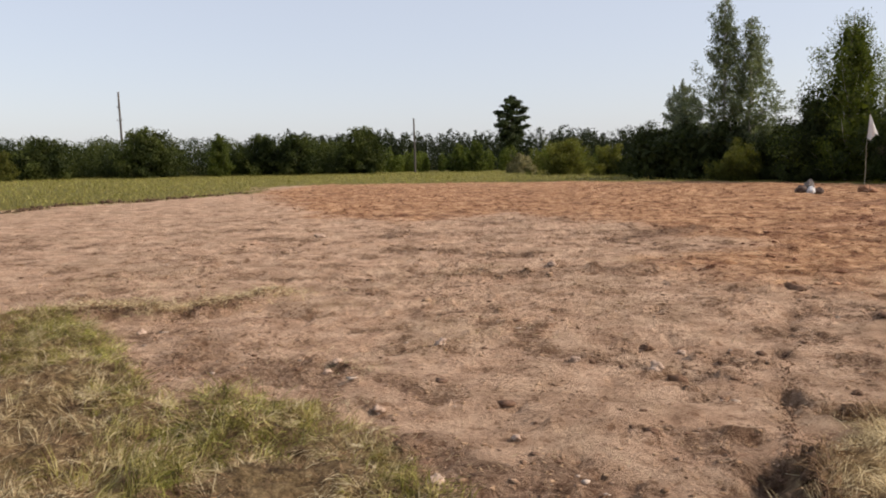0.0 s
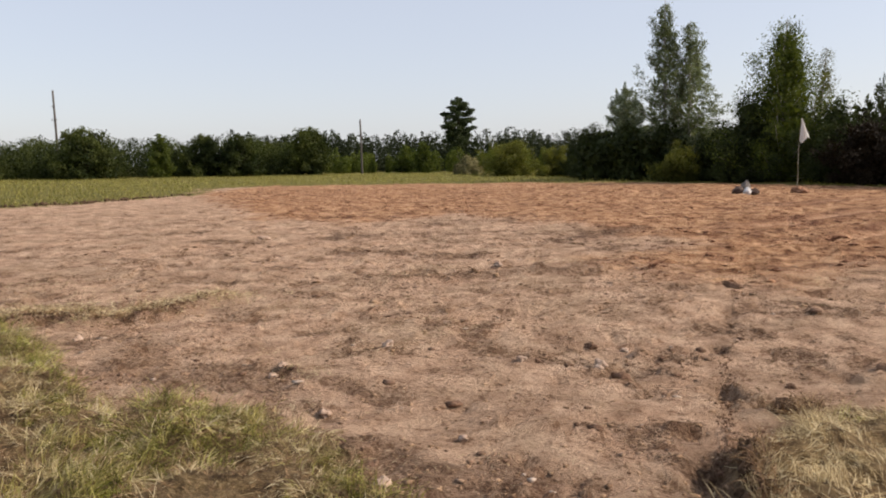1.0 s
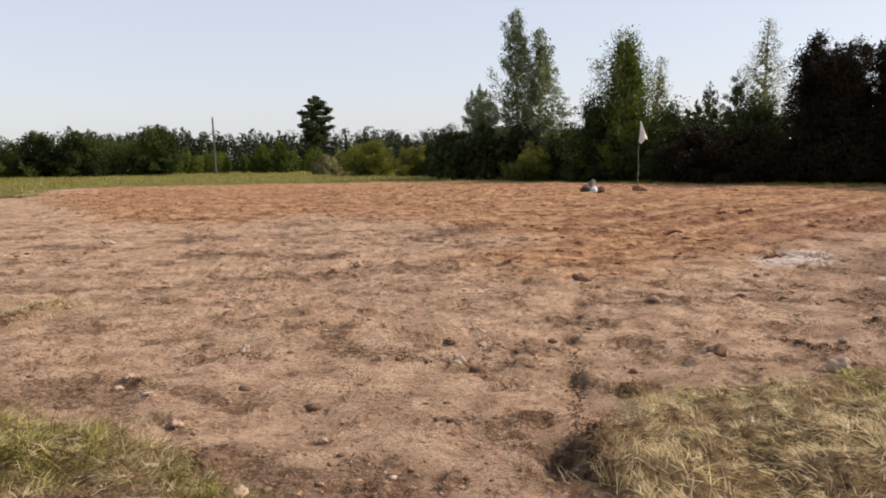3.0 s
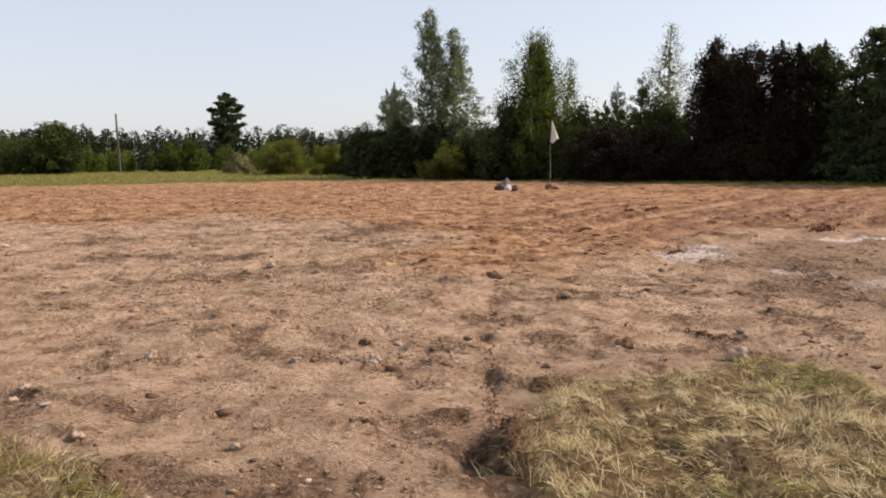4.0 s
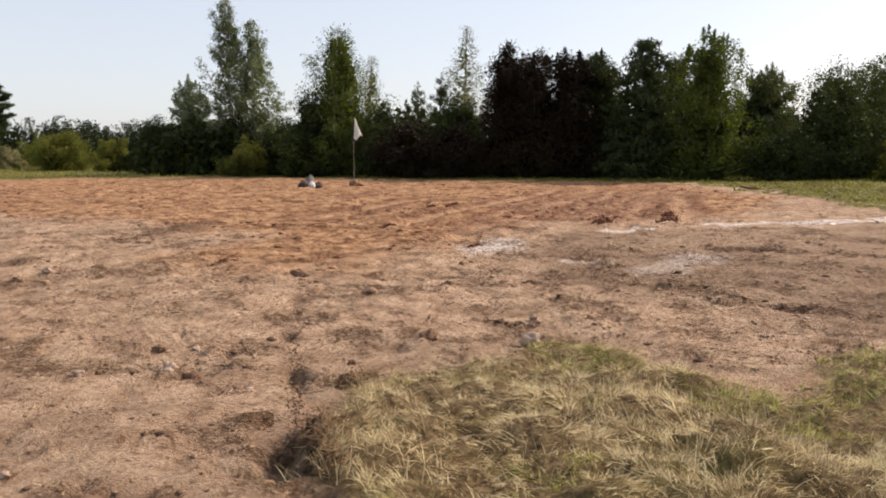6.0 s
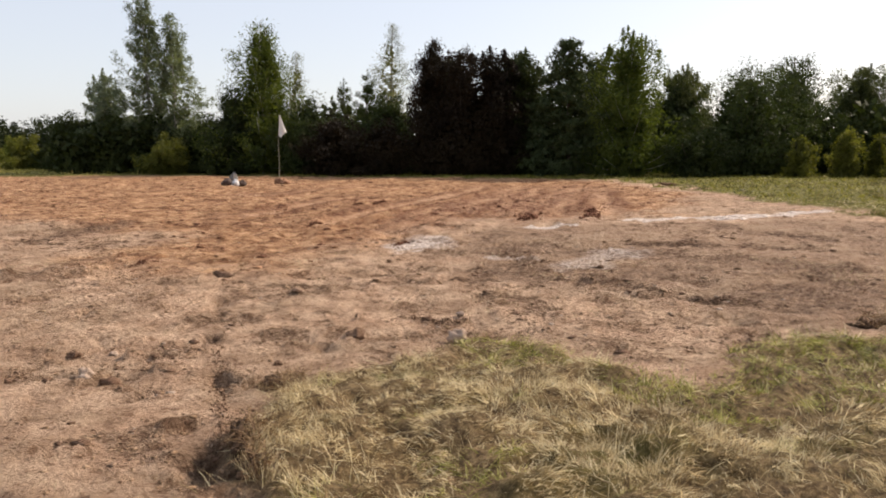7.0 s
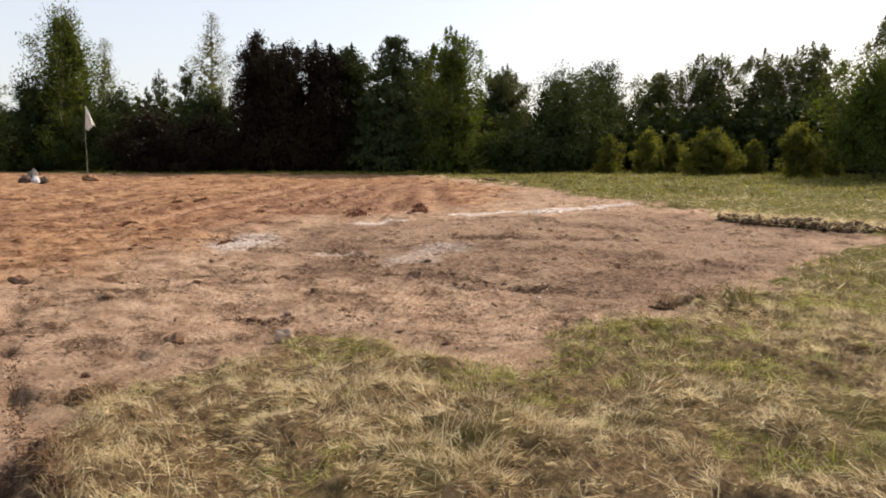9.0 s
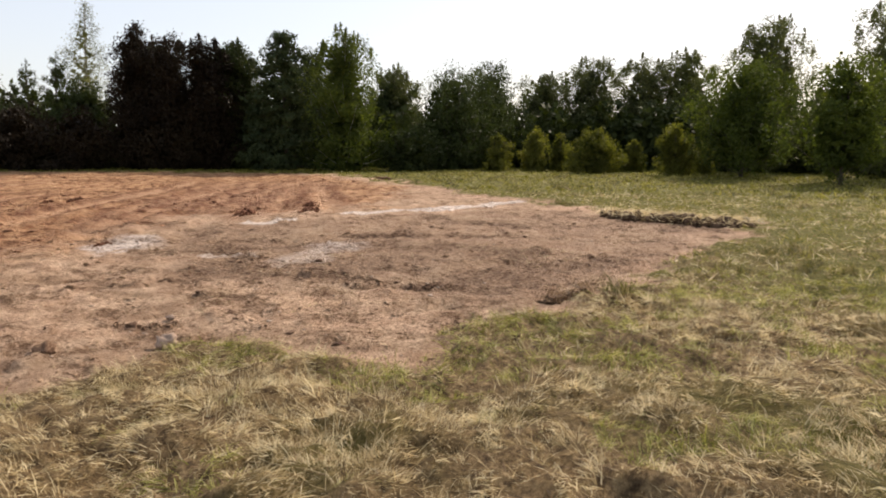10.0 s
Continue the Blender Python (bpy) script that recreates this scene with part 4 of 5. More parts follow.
def blades(rng, x, y, z, length, width, lay, droop, comb, stray=0.6, spread=18):
    """Bent grass blades of three triangles. lay: degrees from upright at the root."""
    n = len(x)
    a = comb + rng.normal(0, stray, n) + 2.2 * (rng.random(n) < 0.15 * (stray > 0.5))
    tilt = np.radians(np.clip(rng.normal(lay, spread, n), 2, 86))
    bend = tilt + np.radians(droop) * rng.uniform(0.5, 1.4, n)
    root = np.column_stack([x, y, z - 0.01])
    d = np.column_stack([np.cos(a), np.sin(a), np.zeros(n)])
    side = np.column_stack([-np.sin(a), np.cos(a), np.zeros(n)])
    tw = rng.normal(0, 0.7, n)[:, None]
    side = side * np.cos(tw) + np.array([0, 0, 1.0]) * np.sin(tw)
    p1 = root + (d * np.sin(tilt)[:, None] + [0, 0, 1] * np.cos(tilt)[:, None]) * (length * 0.5)[:, None]
    p2 = p1 + (d * np.sin(bend)[:, None] + [0, 0, 1] * np.cos(bend)[:, None]) * (length * 0.5)[:, None]
    p2[:, 2] = np.maximum(p2[:, 2], z + 0.008)
    w = (width * 0.5)[:, None]
    v = np.stack([root - side * w, root + side * w, p1 + side * w * 0.85, p1 - side * w * 0.85, p2], 1)
    i = np.arange(n)[:, None] * 5
    f = np.concatenate([i + [0, 1, 2], i + [0, 2, 3], i + [3, 2, 4]])
    return v.reshape(-1, 3), f


def sow_locks(name, label, mat, seed, area, count, each, tall, thick, lay, droop, where, stray=0.9):
    """Grass lying in combed locks: the blades of one lock share root, way and length."""
    rng = np.random.default_rng(seed)
    x, y = area(rng, count)
    keep = where(x, y) * (0.5 + 0.5 * smooth01(fbm(x, y, 3.0, 3, 88), -0.28, 0.12)) > rng.random(count)
    x, y = x[keep], y[keep]
    n = len(x)
    way = fbm(x, y, 2.2, 2, seed + 4) * 8.0 + 0.6 + rng.normal(0, stray, n)
    up = np.clip(fbm(x, y, 2.3, 3, seed) + 0.1, 0, 1)
    long = tall * rng.uniform(0.6, 1.35, n) * (0.85 + 0.6 * up)
    lean = np.clip(lay - 30 * up + rng.normal(0, 10, n), 12, 86)
    k = np.repeat(np.arange(n), each)
    m = len(k)
    across = rng.normal(0, 0.024, m)
    bx, by = x[k] - np.sin(way[k]) * across + rng.normal(0, 0.012, m), y[k] + np.cos(way[k]) * across + rng.normal(0, 0.012, m)
    v, f = blades(rng, bx, by, sample("z", bx, by), long[k] * rng.uniform(0.65, 1.15, m), thick * rng.uniform(0.6, 1.3, m), lean[k], droop, way[k], 0.5, 18)
    return tagged(new(name, mesh_np(name, v, f, mat)), label, "grass", kind="stuff")


def sow(name, label, mat, seed, area, count, tall, thick, lay, droop, where, tuft=0.5):
    rng = np.random.default_rng(seed)
    x, y = area(rng, count)
    keep = where(x, y) > rng.random(len(x))
    clump = fbm(x, y, 2.3, 3, seed) * 0.7 + fbm(x, y, 6.0, 2, seed + 2) * 0.7 + 0.5
    keep &= clump > tuft * rng.random(len(x))
    x, y, clump = x[keep], y[keep], clump[keep]
    comb = fbm(x, y, 2.6, 2, seed + 4) * 9.0 + 0.6
    up = np.clip(clump - 0.45, 0, 1)
    z = sample("z", x, y)
    length = tall * rng.uniform(0.5, 1.3, len(x)) * (0.75 + up)
    v, f = blades(rng, x, y, z, length, thick * rng.uniform(0.6, 1.3, len(x)), lay - 30 * up, droop, comb)
    return tagged(new(name, mesh_np(name, v, f, mat)), label, "grass", kind="stuff")


def box_area(x0, x1, y0, y1):
    return lambda rng, n: (rng.uniform(x0, x1, n), rng.uniform(y0, y1, n))


def fan_area(r0, r1, az0, az1):
    def made(rng, n):
        r = np.sqrt(rng.uniform(r0 * r0, r1 * r1, n))
        a = np.radians(rng.uniform(az0, az1, n))
        return np.sin(a) * r, np.cos(a) * r
    return made


def fresh(x, y):
    """Where the cut grass is still green."""
    return smooth01(fbm(x, y, 0.85, 4, 60) + 0.05 * (np.hypot(x, y) > 8) + 0.20 * (x < 0.5) * (x > -2.5) + 0.46 * smooth01(x, 2.7, 4.4), 0.06, 0.26)


def nearby(x, y):
    """Thins out with distance, and along the trench."""
    return (1 - smooth01(np.hypot(x, y), 7.5, 11.5)) * smooth01(from_line(x, y, TRENCH)[0], 0.05, 0.2)


sow_locks("straw_grass", "flattened dry straw-coloured cut grass on the field", M_STRAW, 11, fan_area(2.4, 11.5, -42, 100), 66000, 9, 0.125, 0.0042, 76, 16, lambda x, y: nearby(x, y) * sample("turf", x, y) * (1 - 0.8 * fresh(x, y)) * np.where(x < 0.5, 0.42, 1.0))
sow_locks("green_grass", "green grass tussocks among the straw", M_GREEN, 12, fan_area(2.4, 11.5, -42, 100), 38000, 9, 0.155, 0.0042, 68, 30, lambda x, y: nearby(x, y) * sample("turf", x, y) * fresh(x, y) * np.where(x < 0.5, 0.8, 0.9))
sow_locks("green_grass", "long tangled grass tufts where the cut grass meets the soil", M_TUFT, 34, box_area(-5.0, 0.6, 2.3, 8.2), 13000, 8, 0.17, 0.0046, 64, 34, lambda x, y: sample("turf", x, y) * smooth01(fbm(x, y, 1.5, 4, 61), -0.12, 0.2) * 0.9)
sow_locks("straw_grass", "dry straw strands tangled over the grass tufts", M_STRAW, 35, box_area(-5.0, 0.6, 2.3, 8.2), 8000, 7, 0.17, 0.0044, 72, 20, lambda x, y: sample("turf", x, y) * smooth01(fbm(x, y, 1.8, 4, 62), -0.05, 0.25))
sow("straw_grass", "matted dry grass across the mown field", M_STRAW, 13, fan_area(7.5, 26, 58, 102), 110000, 0.18, 0.010, 78, 15, lambda x, y: smooth01(np.hypot(x, y), 7.5, 11.5) * sample("turf", x, y) * 0.65 * (1 - 0.5 * fresh(x, y)), 0.9)
sow("green_grass", "mown green grass across the field", M_FIELD, 14, fan_area(7.5, 26, 58, 102), 120000, 0.15, 0.010, 70, 20, lambda x, y: smooth01(np.hypot(x, y), 7.5, 11.5) * sample("turf", x, y) * 0.75, 0.9)
sow("thatch", "brown dead thatch under the flattened grass", M_ROOTS, 19, fan_area(2.6, 8.5, -40, 96), 170000, 0.10, 0.0042, 84, 8, lambda x, y: nearby(x, y) * np.clip(sample("turf", x, y) * 1.6, 0, 1) * np.where(x < 0.8, 1.0, 0.2), 0.3)
sow("straw_grass", "flattened grass of the field round the viewpoint", M_STRAW, 29, fan_area(0.0, 9.0, 95, 322), 26000, 0.17, 0.012, 78, 18, lambda x, y: sample("turf", x, y), 0.6)
sow("green_grass", "green grass of the field round the viewpoint", M_GREEN, 30, fan_area(0.0, 2.6, -45, 100), 9000, 0.15, 0.008, 74, 20, lambda x, y: sample("turf", x, y), 0.6)
TUFTS = np.random.default_rng(31)


def tuft_area(rng, n):
    r, a = np.sqrt(TUFTS.uniform(36, 1900, 230)), np.radians(TUFTS.uniform(60, 101, 230))
    k = rng.integers(0, 230, n)
    wide = 0.05 + 0.004 * r[k]
    return np.sin(a)[k] * r[k] + rng.normal(0, 1, n) * wide, np.cos(a)[k] * r[k] + rng.normal(0, 1, n) * wide


sow("dark_tussocks", "dark grass tussocks dotted over the mown field", M_TUSSOCK, 18, tuft_area, 24000, 0.19, 0.011, 38, 30, lambda x, y: sample("turf", x, y), 0.2)
sow("green_grass", "green grass before the hedge", M_FIELD, 15, fan_area(26, 64, 30, 102), 70000, 0.19, 0.045, 58, 25, lambda x, y: sample("turf", x, y), 0.5)
sow("meadow_grass", "tall yellow-green uncut meadow grass", M_MEADOW, 16, fan_area(22, 128, -40, 20), 50000, 0.34, 0.032, 34, 30, lambda x, y: sample("turf", x, y), 0.4)
sow("torn_grass", "torn dry grass bits on the scraped soil", M_STRAW, 17, fan_area(3.0, 12, -36, 86), 150000, 0.06, 0.0030, 78, 20, lambda x, y: (1 - sample("turf", x, y)) * (0.06 + smooth01(fbm(x, y, 0.8, 3, 66), -0.05, 0.35)) * 0.8, 0.6)

sow("root_bits", "torn brown roots and fibres in the broken soil", M_ROOTS, 28, fan_area(3.0, 12, -36, 86), 90000, 0.05, 0.0032, 66, 30, lambda x, y: (1 - sample("turf", x, y)) * (0.04 + 0.6 * sample("rough", x, y) + 0.5 * smooth01(fbm(x, y, 1.3, 5, 77), 0.05, 0.36)), 0.6)

# ---- clods and stones ----


def lump(rng, subdiv=1):
    bm = bmesh.new()
    bmesh.ops.create_icosphere(bm, subdivisions=subdiv, radius=1.0)
    off = Vector(rng.uniform(-9, 9, 3))
    for v in bm.verts:
        k = 1 + 0.75 * noise.noise(v.co * 1.3 + off) + 0.42 * noise.noise(v.co * 3.1 + off) + 0.25 * noise.noise(v.co * 7.3 + off)
        v.co = v.co * k
    return bm


def lump_arrays(rng, subdiv=1):
    bm = lump(rng, subdiv)
    v = np.array([p.co for p in bm.verts])
    f = np.array([[q.index for q in t.verts] for t in bm.faces])
    bm.free()
    return v, f


def chip_arrays(rng):
    """A small angular chip of eight faces."""
    v = np.array([(1, 0, 0), (-1, 0, 0), (0, 1, 0), (0, -1, 0), (0, 0, 1), (0, 0, -1)], float) + rng.normal(0, 0.28, (6, 3))
    f = np.array([(0, 2, 4), (2, 1, 4), (1, 3, 4), (3, 0, 4), (2, 0, 5), (1, 2, 5), (3, 1, 5), (0, 3, 5)])
    return v, f


def scatter_clods(name, label, mat, seed, area, count, small, large, where, chips=False):
    rng = np.random.default_rng(seed)
    shapes = [chip_arrays(rng) if chips else lump_arrays(rng) for _ in range(12 if chips else 8)]
    x, y = area(rng, count)
    keep = where(x, y) > rng.random(len(x))
    x, y = x[keep], y[keep]
    z = sample("z", x, y)
    size = small + (large - small) * rng.random(len(x)) ** 4.5
    verts, faces, at = [], [], 0
    for k, (sv, sf) in enumerate(shapes):
        sel = np.arange(k, len(x), len(shapes))
        a = rng.uniform(0, 2 * np.pi, len(sel))
        c, s = np.cos(a), np.sin(a)
        sx, sz = size[sel] * rng.uniform(0.8, 1.5, len(sel)), size[sel] * rng.uniform(0.25, 0.5, len(sel))
        px, py, pz = sv[None, :, 0] * sx[:, None], sv[None, :, 1] * size[sel][:, None], sv[None, :, 2] * sz[:, None]
        v = np.stack([x[sel][:, None] + px * c[:, None] - py * s[:, None], y[sel][:, None] + px * s[:, None] + py * c[:, None], z[sel][:, None] + pz + 0.05 * sz[:, None]], -1)
        verts.append(v.reshape(-1, 3))
        faces.append((sf[None] + at + np.arange(len(sel))[:, None, None] * len(sv)).reshape(-1, 3))
        at += len(sel) * len(sv)
    me = mesh_np(name, np.concatenate(verts), np.concatenate(faces), mat, not chips)
    return tagged(new(name, me), label, "clods", kind="stuff")


def crumbly(x, y):
    return (1 - sample("turf", x, y)) * (0.12 + 0.88 * sample("rough", x, y))


def is_red(x, y):
    return sample("red", x, y)


scatter_clods("soil_crumbs", "small crumbs and pebbles of dry brown soil", M_CLOD, 21, fan_area(3.0, 9.0, -36, 84), 52000, 0.004, 0.024, lambda x, y: (0.03 + crumbly(x, y)) * (1 - sample("turf", x, y)) * (1 - is_red(x, y)) * 0.8, True)
scatter_clods("soil_clods", "dry brown soil clods scattered over the clearing", M_CLOD, 22, fan_area(8, 30, -36, 90), 30000, 0.012, 0.06, lambda x, y: crumbly(x, y) * (1 - is_red(x, y)), True)
scatter_clods("red_clods", "reddish soil clods along the machine tracks", M_RED_CLOD, 23, fan_area(9, 50, -20, 75), 40000, 0.018, 0.08, lambda x, y: crumbly(x, y) * is_red(x, y), True)

def heaps(x, y):
    """Broken clusters where the blade tore the soil."""
    return smooth01(fbm(x, y, 1.3, 5, 77), 0.05, 0.36) ** 1.3 * (1 - sample("turf", x, y))


scatter_clods("earth_clods", "dark moist earth clods torn up in clusters", M_EARTH, 24, fan_area(3.0, 13, -36, 86), 100000, 0.006, 0.028, lambda x, y: np.clip(0.6 * heaps(x, y) + sample("torn", x, y), 0, 1) * (1 - is_red(x, y)) * (1 - sample("turf", x, y)), True)
scatter_clods("earth_clods", "dark earth clods strewn in rows across the clearing", M_EARTH, 25, fan_area(13, 48, -34, 88), 26000, 0.018, 0.06, lambda x, y: np.clip(0.6 * heaps(x, y) + 1.2 * sample("torn", x, y), 0, 1) * (1 - is_red(x, y)) * (1 - sample("turf", x, y)), True)
scatter_clods("red_clods", "dark red clods torn up along the machine tracks", M_RED_DARK, 26, fan_area(9, 50, -20, 75), 44000, 0.02, 0.10, lambda x, y: is_red(x, y) * (0.5 * heaps(x, y) + 0.7 * smooth01(np.sin((x * 0.56 - y * 0.83 + fbm(x, y, 0.45, 3, 21) * 2.6) * 2 * np.pi / 2.3), 0.72, 1.0) * smooth01(fbm(x, y, 0.5, 3, 78), -0.02, 0.2)), True)

scatter_clods("earth_clods", "larger crumbled earth clods lying about the clearing", M_LUMP, 32, fan_area(3.4, 16, -34, 84), 5200, 0.012, 0.06, lambda x, y: (0.12 + 0.9 * sample("torn", x, y) + 0.25 * sample("rough", x, y)) * (1 - sample("turf", x, y)) * (1 - 0.7 * is_red(x, y)))
scatter_clods("pale_pebbles", "small pale stones dotted over the scraped soil", M_PEBBLE, 33, fan_area(3.4, 14, -34, 80), 1500, 0.008, 0.032, lambda x, y: (1 - sample("turf", x, y)) * (0.3 + 0.7 * sample("rough", x, y)) * (1 - 0.6 * is_red(x, y)))
scatter_clods("pale_crumbs", "whitish chalky crumbs spilled in a line across the soil", M_CHALK, 27, box_area(14.4, 20.6, 6.9, 10.2), 26000, 0.015, 0.06, lambda x, y: np.exp(-(((from_line(x, y, WHITE_LINE)[0] + fbm(x, y, 1.2, 3, 90) * 0.5) / 0.2) ** 2)) * smooth01(fbm(x, y, 0.9, 3, 91), -0.3, 0.1), True)


def build_stone(x, y, w, d, h, seed, mat=None, label="pale rounded field stone lying on the scraped soil", name="stone", category="stone", group="stones on the soil", sink=0.3):
    rng = np.random.default_rng(seed)
    bm = lump(rng, 3)
    for v in bm.verts:
        v.co = Vector((v.co.x * w / 2, v.co.y * d / 2, v.co.z * h / 2))
    ob = part_bm(name, bm, mat or M_STONE)
    ob.matrix_world = pose(x, y, ground_z(x, y) + h * (0.5 - sink), rng.uniform(-8, 8), rng.uniform(-8, 8), rng.uniform(0, 360))
    return tagged(ob, label, category, group)


STONES = [(4.42, 4.62, 0.17, 0.13, 0.14), (1.64, 5.58, 0.11, 0.09, 0.08), (-0.03, 6.43, 0.14, 0.10, 0.07), (1.05, 5.80, 0.08, 0.07, 0.05), (-0.42, 4.50, 0.07, 0.06, 0.06),
          (-2.73, 16.4, 0.22, 0.16, 0.1), (1.6, 10.84, 0.11, 0.09, 0.07), (-0.85, 5.7, 0.07, 0.06, 0.05), (-0.9, 5.55, 0.06, 0.05, 0.04), (-0.05, 3.45, 0.09, 0.07, 0.05), (-2.95, 7.1, 0.10, 0.07, 0.06),
          (0.4, 4.05, 0.06, 0.05, 0.04), (5.05, 5.25, 0.08, 0.07, 0.05), (2.0, 6.1, 0.07, 0.05, 0.04)]
for n, s in enumerate(STONES):
    build_stone(*s, 300 + n, sink=0.18)
DARK = [(3.8, 5.25, 0.17, 0.13, 0.11), (1.80, 5.46, 0.27, 0.15, 0.11), (-0.12, 6.38, 0.16, 0.10, 0.07), (4.72, 5.36, 0.13, 0.10, 0.07), (1.74, 6.24, 0.11, 0.08, 0.05), (2.92, 5.1, 0.08, 0.07, 0.05), (4.16, 8.65, 0.24, 0.16, 0.10), (30.6, 18.3, 0.9, 0.4, 0.16)]
for n, s in enumerate(DARK):
    build_stone(*s, 340 + n, mat=M_LUMP, label="dark lump of turned earth on the scraped soil", name="earth_lump", category="earth lump", group="earth lumps")

# ---- sod bank, poles, flag, sacks, heap ----


def build_bank(line, tall, wide, label, seed, count=160, fine=1.0, mat=None, detail=1):
    """A ragged ridge of torn sod: many lumps heaped along a line, one mesh."""
    rng = np.random.default_rng(seed)
    shapes = [lump_arrays(rng, detail) for _ in range(6)]
    pieces = []
    for k in range(count):
        s = rng.random()
        ends = min(1.0, 3.5 * min(s, 1 - s) + 0.25)
        side = rng.normal(0, 0.28)
        px = np.interp(s, np.linspace(0, 1, len(line)), [p[0] for p in line]) + side * wide * 0.6
        py = np.interp(s, np.linspace(0, 1, len(line)), [p[1] for p in line]) + rng.normal(0, 0.25) * wide * 0.6
        size = wide * rng.uniform(0.08, 0.30) ** 1.3 * 1.4 * fine
        lift = tall * ends * max(0.0, 1 - abs(side) * 1.6) * rng.uniform(0.2, 0.85)
        z = ground_z(px, py)
        sv, sf = shapes[k % 6]
        turn = np.array(Euler(rng.uniform(-3, 3, 3)).to_matrix())
        pieces.append(((sv * size * [1.3, 1.0, 0.6]) @ turn.T + [px, py, z + lift], sf))
    v, f = joined(pieces)
    return tagged(new("sod_bank", mesh_np("sod_bank", v, f, mat or M_SOD, False)), label, "sod bank", kind="stuff")


build_bank([(17.3, 4.3), (16.9, 3.3), (16.3, 2.1), (16.6, 1.2)], 0.16, 0.5, "dark rolled bank of torn sod at the clearing's rim", 81, 420, 0.85)
build_bank([(7.75, 2.08), (7.55, 2.2), (7.25, 2.38)], 0.11, 0.18, "dark overhanging sod lip at the clearing's rim", 82, 80, detail=2)
build_bank([(1.70, 3.2), (1.80, 3.5), (1.96, 3.8)], 0.08, 0.15, "dark torn sod along the trench", 83, 60, 0.7, detail=2)
build_bank([(2.45, 4.68), (2.6, 4.72), (2.72, 4.74)], 0.05, 0.14, "dark torn sod by the trench", 84, 40, 0.5, detail=2)
build_bank(RIDGE, 0.05, 0.34, "low ridge of scraped-up brown soil before the grass", 85, 300, 0.2, M_LUMP)
for n, (bx, by, bw, bh) in enumerate([(13.05, 11.4, 0.55, 0.12), (14.6, 10.8, 0.6, 0.10), (15.7, 11.6, 0.45, 0.16), (14.1, 18.5, 0.5, 0.1), (8.2, 10.1, 0.3, 0.04), (12.6, 17.6, 0.3, 0.08), (9.1, 14.3, 0.4, 0.06), (12.6, 14.3, 0.3, 0.06), (3.9, 10.5, 0.25, 0.02)]):
    build_bank([(bx - bw * 0.7, by - bw * 0.3), (bx, by), (bx + bw * 0.6, by + bw * 0.5)], bh, bw, "heap of red clay clods pushed up by the machine", 180 + n, 110, 0.3, M_RED_DARK)
build_bank([(4.62, 5.62), (4.75, 5.35), (5.0, 5.08)], 0.03, 0.16, "loose cluster of brown earth clods", 88, 40, 0.5, M_EARTH)
build_bank(TRENCH[2:-1], 0.015, 0.2, "brown crumbs along the bottom of the shallow trench", 86, 420, 0.2, M_EARTH)
build_bank([(-15.6, 26), (-15.3, 30), (-13.9, 33), (-12.6, 36.7), (-11, 42.2)], 0.10, 0.8, "dark torn sod edge between soil and meadow", 87, 240, 0.42, M_SOD)


def fringe(name, label, mat, line, count, wide, lift, tall, thick, seed):
    """Loose dry grass hanging over a bank."""
    rng = np.random.default_rng(seed)
    s = rng.random(count)
    x = np.interp(s, np.linspace(0, 1, len(line)), [p[0] for p in line]) + rng.normal(0, wide, count)
    y = np.interp(s, np.linspace(0, 1, len(line)), [p[1] for p in line]) + rng.normal(0, wide, count)
    z = sample("z", x, y) + rng.uniform(0.2, 1.0, count) * lift
    v, f = blades(rng, x, y, z, tall * rng.uniform(0.6, 1.3, count), thick * rng.uniform(0.6, 1.3, count), 62, 40, rng.uniform(0, 6.28, count))
    return tagged(new(name, mesh_np(name, v, f, mat)), label, "grass", kind="stuff")


fringe("dry_fringe", "pale flattened straw behind the scraped-up ridge", M_STRAW, [(-4.6, 8.1), (-3.9, 8.5), (-3.2, 8.3), (-2.5, 8.75), (-1.9, 9.2)], 3400, 0.2, 0.015, 0.14, 0.006, 96)
fringe("dry_fringe", "dead brown grass along the scraped-up ridge", M_ROOTS, RIDGE[:7], 1800, 0.14, 0.03, 0.17, 0.005, 95)
fringe("dry_fringe", "dry grass roots hanging over the sod bank", M_STRAW, [(17.5, 4.3), (17.1, 3.3), (16.5, 2.1), (16.8, 1.2)], 4200, 0.2, 0.16, 0.22, 0.010, 91)
fringe("dry_fringe", "grass tuft hanging over the sod lip", M_ROOTS, [(8.0, 1.95), (7.6, 2.15), (7.2, 2.3)], 500, 0.06, 0.16, 0.16, 0.006, 92)
fringe("dry_fringe", "dark dry grass hanging into the trench", M_ROOTS, [(1.72, 3.1), (1.86, 3.5), (2.03, 3.82)], 380, 0.035, 0.04, 0.16, 0.005, 93)
fringe("dry_fringe", "dark dry grass by the torn sod", M_ROOTS, [(2.5, 4.5), (2.65, 4.58), (2.8, 4.6)], 800, 0.06, 0.05, 0.12, 0.005, 94)


